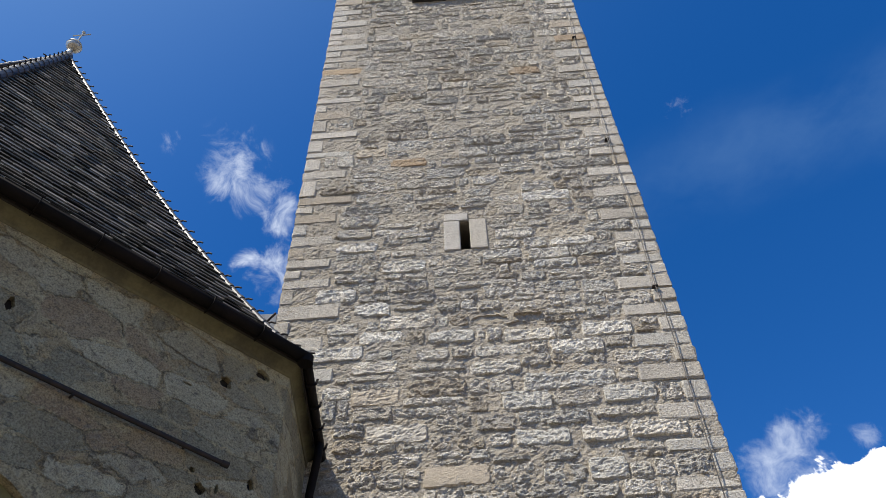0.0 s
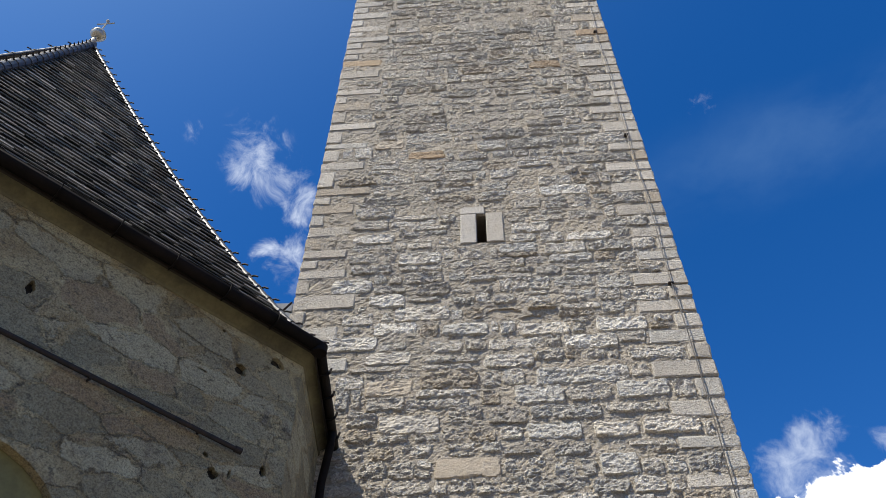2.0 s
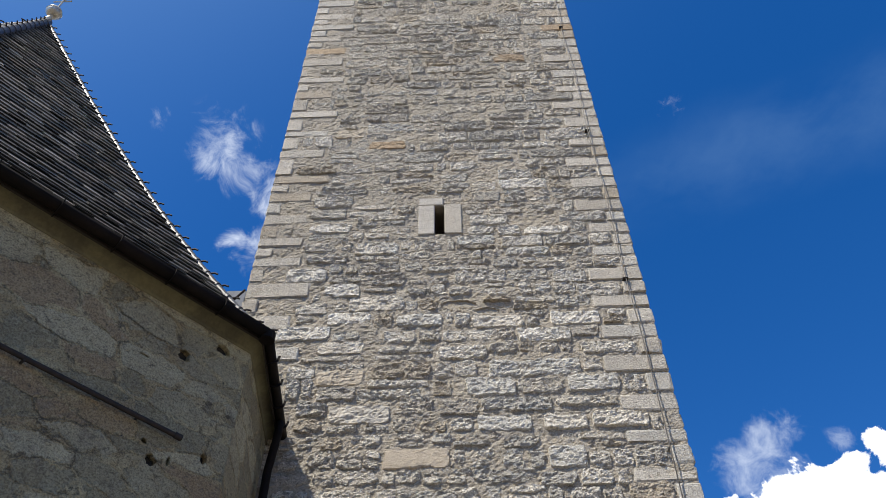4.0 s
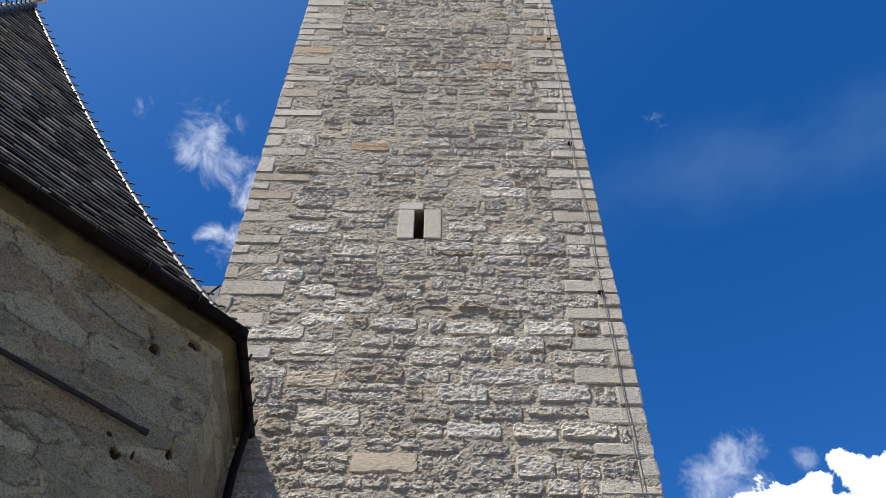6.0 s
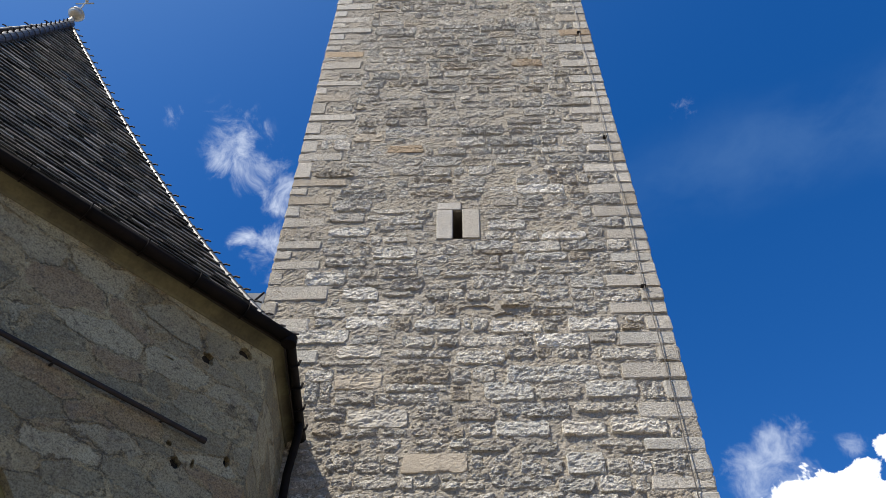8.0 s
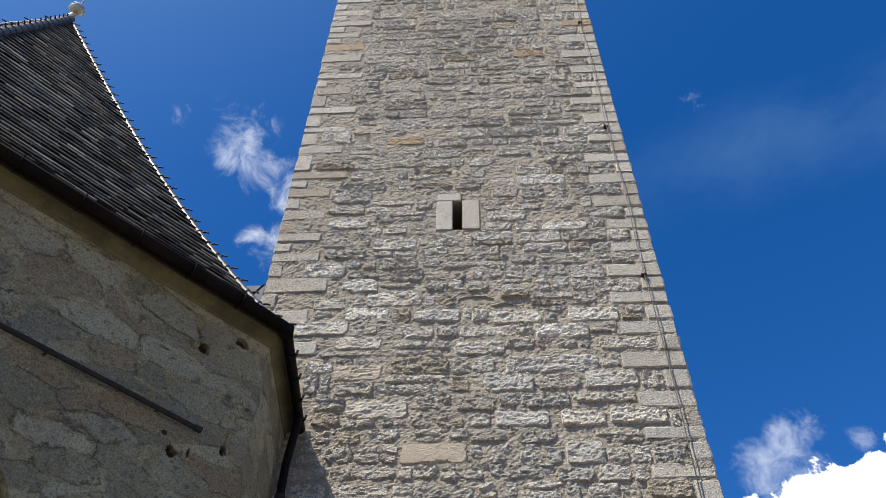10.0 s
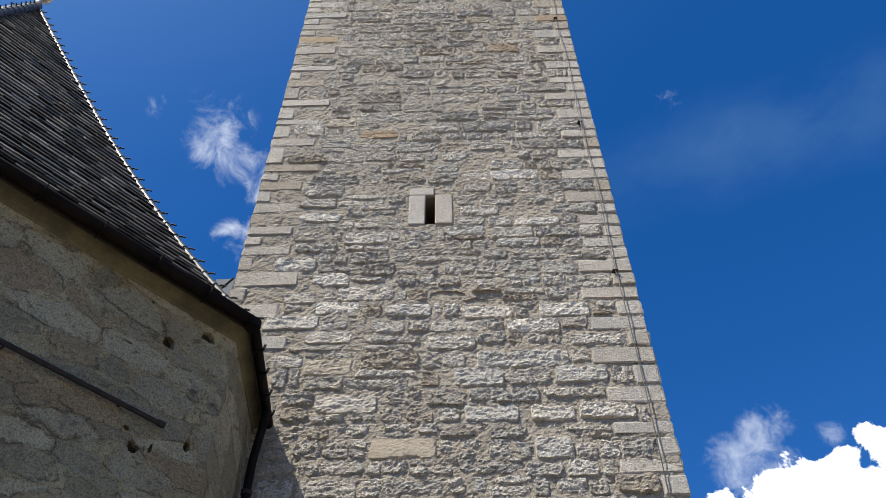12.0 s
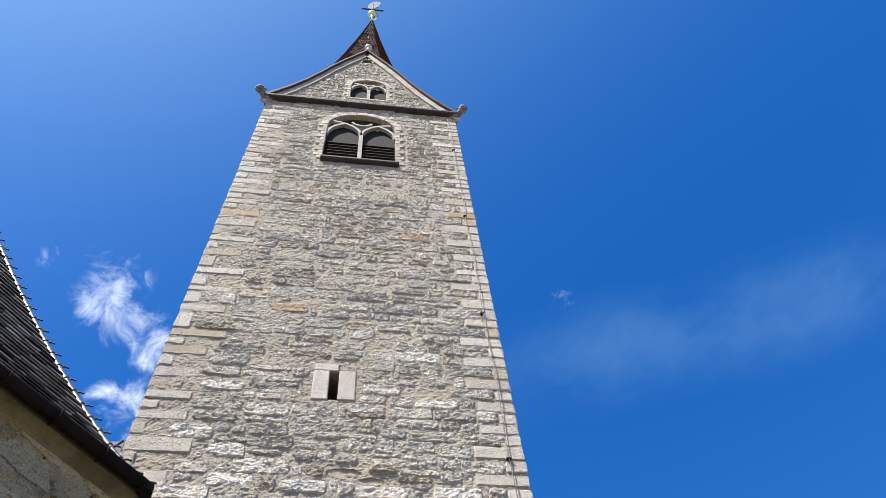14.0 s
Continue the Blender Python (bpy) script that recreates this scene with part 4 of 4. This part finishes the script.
moulding(ring, [(0.0, 7.435), (0.18, 7.435), (0.18, 7.355), (0.205, 7.355), (0.205, 7.47), (0.0, 7.47)], "eaves_board", M_WOOD, "dark wooden eaves board")
def gutter_arc(r, a0, a1, step):
    return [(0.28 + r * math.cos(radians(a)), 7.425 + r * math.sin(radians(a))) for a in range(a0, a1, step)]


GUT = gutter_arc(0.080, 180, 361, 20) + gutter_arc(0.072, 360, 179, -20)
gutter = moulding(ring, GUT, "gutter", M_GUTTER, "dark brown metal half-round gutter", True)
part("gutter_joint", sweep([AG - N1 * 0.02 + Vector((0, 0, -0.02)), AG - N1 * 0.02 + Vector((0, 0, 0.085))], 0.085, 0.085, (0, 1, 0), 14), M_GUTTER, chapel)
for k in range(1, 5):
    q = AG + D2 * 0.42 * k
    part("gutter_bracket", sweep([q + N2 * 0.075 + Vector((0, 0, 0.10)), q + N2 * 0.06 + Vector((0, 0, 0.03)), q + Vector((0, 0, -0.012)), q - N2 * 0.05 + Vector((0, 0, 0.0))], 0.014, 0.006, D2, 4), M_GUTTER, gutter)
for k in range(1, 8):
    q = AG + D1 * 0.62 * k
    part("gutter_bracket", sweep([q + N1 * 0.075 + Vector((0, 0, 0.10)), q + N1 * 0.06 + Vector((0, 0, 0.03)), q + Vector((0, 0, -0.012)), q - N1 * 0.10 + Vector((0, 0, 0.0))], 0.014, 0.006, D1, 4), M_GUTTER, gutter)
DP = W + D2 * 1.50 + N2 * 0.13
pipe = part("downpipe", sweep([AG + D2 * 1.55 + Vector((0, 0, 0.0)), AG + D2 * 1.55 + Vector((0, 0, -0.18)), DP + Vector((0, 0, 6.75)), DP + Vector((0, 0, 6.45)), DP + Vector((0, 0, 0.2))], 0.05, 0.05, (1, 0, 0), 12), M_GUTTER, chapel, "dark metal downpipe", smooth=True)
for z in (6.3, 4.4, 2.2):
    part("pipe_clamp", sweep([DP + Vector((0, 0, z)), DP + Vector((0, 0, z + 0.05))], 0.062, 0.062, (1, 0, 0), 12), M_IRON, pipe)

# roof
EAVE_R = 7.47
ring_r = [Vector(p) + Vector(m) * 0.20 + Vector((0, 0, EAVE_R)) for p, m in ring]
RISE = P.z - EAVE_R


def roof_point(foot, f):
    """A point of the roof on the line from an eaves point to the apex; the foot is bell-cast."""
    q = foot.lerp(P, f)
    q.z -= RISE * 0.047 * math.sin(math.pi * f ** 0.7)
    return q


def facet(foot_a, foot_b, name):
    """The boarded deck of one roof slope."""
    verts = []
    steps = 12
    for i in range(steps):
        for foot in (foot_a, foot_b):
            verts.append(roof_point(foot, i / steps))
    verts.append(P)
    faces = [(2 * i, 2 * i + 1, 2 * i + 3, 2 * i + 2) for i in range(steps - 1)] + [(2 * steps - 2, 2 * steps - 1, 2 * steps)]
    return [tuple(Vector(v) - Vector((0, 0, 0.05))) for v in verts], faces


roof = part("roof", join([facet(ring_r[i + 1], ring_r[i], "deck") for i in range(4)]), M_WOOD, chapel, "steep roof with small dark tiles and grey hip tiles")


def tile_rows(foot_a, foot_b, row, wide, keep_rows=None):
    """Overlapping tiles of one slope, row by row from the eaves: (row number, mesh)."""
    slope = ((foot_a + foot_b) / 2 - P).length
    count = int(slope / row)
    out = []
    nrm = (foot_b - foot_a).cross(P - foot_a).normalized()
    if nrm.z < 0:
        nrm = -nrm
    for i in range(count):
        f0, f1 = i / count, min(0.997, (i + 1.35) / count)
        a0, b0, a1, b1 = roof_point(foot_a, f0), roof_point(foot_b, f0), roof_point(foot_a, f1), roof_point(foot_b, f1)
        width = (b0 - a0).length
        tiles = max(1, round(width / wide))
        shift = 0.5 * (i % 2)
        for k in range(tiles + 1):
            s0, s1 = max(0.0, (k - shift) / tiles), min(1.0, (k + 1 - shift) / tiles)
            if s1 - s0 < 0.15 / tiles:
                continue
            g = 0.018 / tiles
            j0, j1 = rnd.uniform(-0.01, 0.012), rnd.uniform(-0.003, 0.006)
            low = nrm * (0.031 + j1 + rnd.uniform(0, 0.010))
            up = nrm * 0.002
            down = (a0 - a1).normalized() * j0
            p0, p1 = a0.lerp(b0, s0 + g) + low + down, a0.lerp(b0, s1 - g) + low + down
            p2, p3 = a1.lerp(b1, s1 - g) + up, a1.lerp(b1, s0 + g) + up
            t = nrm * -0.016
            # a clipped lower corner on each side
            c0, c1 = p0.lerp(p3, 0.0), p1.lerp(p2, 0.0)
            verts = [tuple(v) for v in (c0, c1, p2, p3, c0 + t, c1 + t, p2 + t, p3 + t)]
            out.append((i, (verts, [(0, 1, 2, 3), (7, 6, 5, 4), (4, 5, 1, 0), (5, 6, 2, 1), (7, 4, 0, 3)])))
    return out


seen_tiles = tile_rows(ring_r[2], ring_r[1], 0.175, 0.23)
rest = []
count = 0
for i, t in seen_tiles:
    if count < 300:
        part("roof_tile", t, M_TILE, roof)
        count += 1
    else:
        rest.append(t)
for i in (0, 2, 3):
    rest += [t for _, t in tile_rows(ring_r[i + 1], ring_r[i], 0.25 if i != 2 else 0.14, 0.30)]
tagged(part("tiling", join(rest), M_TILES, roof, "rows of small dark roof tiles"), kind="stuff")
slope_r = [tuple(P), (P.x, P.y + 14, P.z), (X0 - 0.03, P.y + 14, 9.1), (X0 - 0.03, 8.62, 9.1)]
slope_l = [tuple(P), (P.x, P.y + 14, P.z), (ring_r[5].x, P.y + 14, EAVE_R), tuple(ring_r[4])]
thick = Vector((0, 0, -0.12))
nave = []
for q in (slope_r, slope_l):
    verts = [tuple(Vector(v)) for v in q] + [tuple(Vector(v) + thick) for v in q]
    nave.append(outward(verts, [(0, 1, 2, 3), (4, 5, 6, 7), (0, 1, 5, 4), (1, 2, 6, 5), (2, 3, 7, 6), (3, 0, 4, 7)]))
part("nave_roof", join(nave), M_TILES, chapel, "dark tiled nave roof")


def hip_line(foot, spacing=0.31, size=0.055):
    """Half-round hip tiles with collars and iron hooks from the eaves to the apex."""
    length = (P - foot).length
    count = int(length / spacing)
    for i in range(count):
        p, q = roof_point(foot, i / count), roof_point(foot, (i + 1) / count)
        up = Vector((0, 0, 0.025))
        d = (q - p).normalized()
        body = sweep([p + up + d * 0.0, p + up + d * 0.035, p + up + d * 0.04, q + up + d * 0.03], size, size, (0, 0, 1), 12)
        collar = sweep([p + up - d * 0.004, p + up + d * 0.04], size + 0.010, size + 0.010, (0, 0, 1), 12)
        h = part("hip_tile", join([body, collar]), M_HIP, roof, smooth=False)
        side_d = d.cross(Vector((0, 0, 1))).normalized()
        top = d.cross(side_d)
        if top.z < 0:
            top = -top
        root = p + up + top * size
        part("hook", sweep([root - d * 0.03, root + top * 0.035 - d * 0.05, root + top * 0.06 - d * 0.10], 0.013, 0.013, side_d, 5), M_IRON, h)


hip_line(ring_r[1], 0.31, 0.040)
hip_line(ring_r[2], 0.31, 0.085)
hip_line(ring_r[3], 0.5)
finial = part("roof_finial", lathe([(0.11, -0.46), (0.07, -0.32), (0.05, -0.22), (0.04, -0.15)] + ball_profile(0.155, 12) + [(0.03, 0.16), (0.02, 0.24)], P + Vector((-0.03, 0.0, 0.46)), 20), M_BALL, roof, "pale metal ball finial with a seam", smooth=True)
part("seam", lathe([(0.156, -0.012), (0.163, 0.0), (0.156, 0.012)], P + Vector((-0.03, 0, 0.46)), 20), M_BALL, finial)
top = P + Vector((-0.03, 0, 0.60))
part("cross", join([sweep([top, top + Vector((0, 0, 0.46))], 0.016, 0.016, (0, 1, 0), 6), sweep([top + Vector((-0.19, 0.0, 0.36)), top + Vector((0.19, 0.0, 0.36))], 0.016, 0.016, (0, 1, 0), 6),
                    lathe(ball_profile(0.04, 6), top + Vector((0, 0, 0.48)), 8)]), M_BALL, finial, "small pale metal cross")

# grey sheet-metal apron where the roof meets the tower
sheet = [Vector((-2.79, 8.70, 10.14)), Vector((-3.42, 9.5, 10.95)), Vector((-3.42, 9.5, 9.9)), Vector((-2.79, 8.70, 8.9))]
verts = [tuple(v) for v in sheet] + [tuple(v + Vector((0.02, 0.05, 0))) for v in sheet]
apron = part("roof_apron", outward(verts, [(0, 1, 2, 3), (4, 5, 6, 7), (0, 1, 5, 4), (1, 2, 6, 5), (2, 3, 7, 6), (3, 0, 4, 7)]), M_LEAD, chapel, "grey sheet-metal apron against the tower")
part("apron_strut", sweep([(-2.80, 8.66, 10.12), (-3.05, 8.66, 9.75)], 0.018, 0.018, (0, 1, 0), 6), M_IRON, apron)

# old iron rod along the apse wall
on_wall = lambda s, z, h=0.0: W + D1 * s + N1 * h + Vector((0, 0, z))
rod = part("iron_rod", sweep([on_wall(0.57, 5.90, 0.07), on_wall(0.60, 5.90, 0.07), on_wall(2.6, 5.94, 0.06), on_wall(5.6, 5.99, 0.06)], 0.024, 0.024, (0, 0, 1), 10), M_IRON, None, smooth=True)
tagged(rod, "rusty iron rod hooked along the plastered apse wall", "rod")
part("rod_end", sweep([on_wall(0.55, 5.90, 0.07), on_wall(0.62, 5.90, 0.07)], 0.032, 0.032, (0, 0, 1), 10), M_IRON, rod)
for s in (1.0, 2.1, 3.2):
    part("rod_hook", sweep([on_wall(s, 5.925, -0.05), on_wall(s, 5.90, 0.085)], 0.012, 0.012, (0, 0, 1), 6), M_IRON, rod)
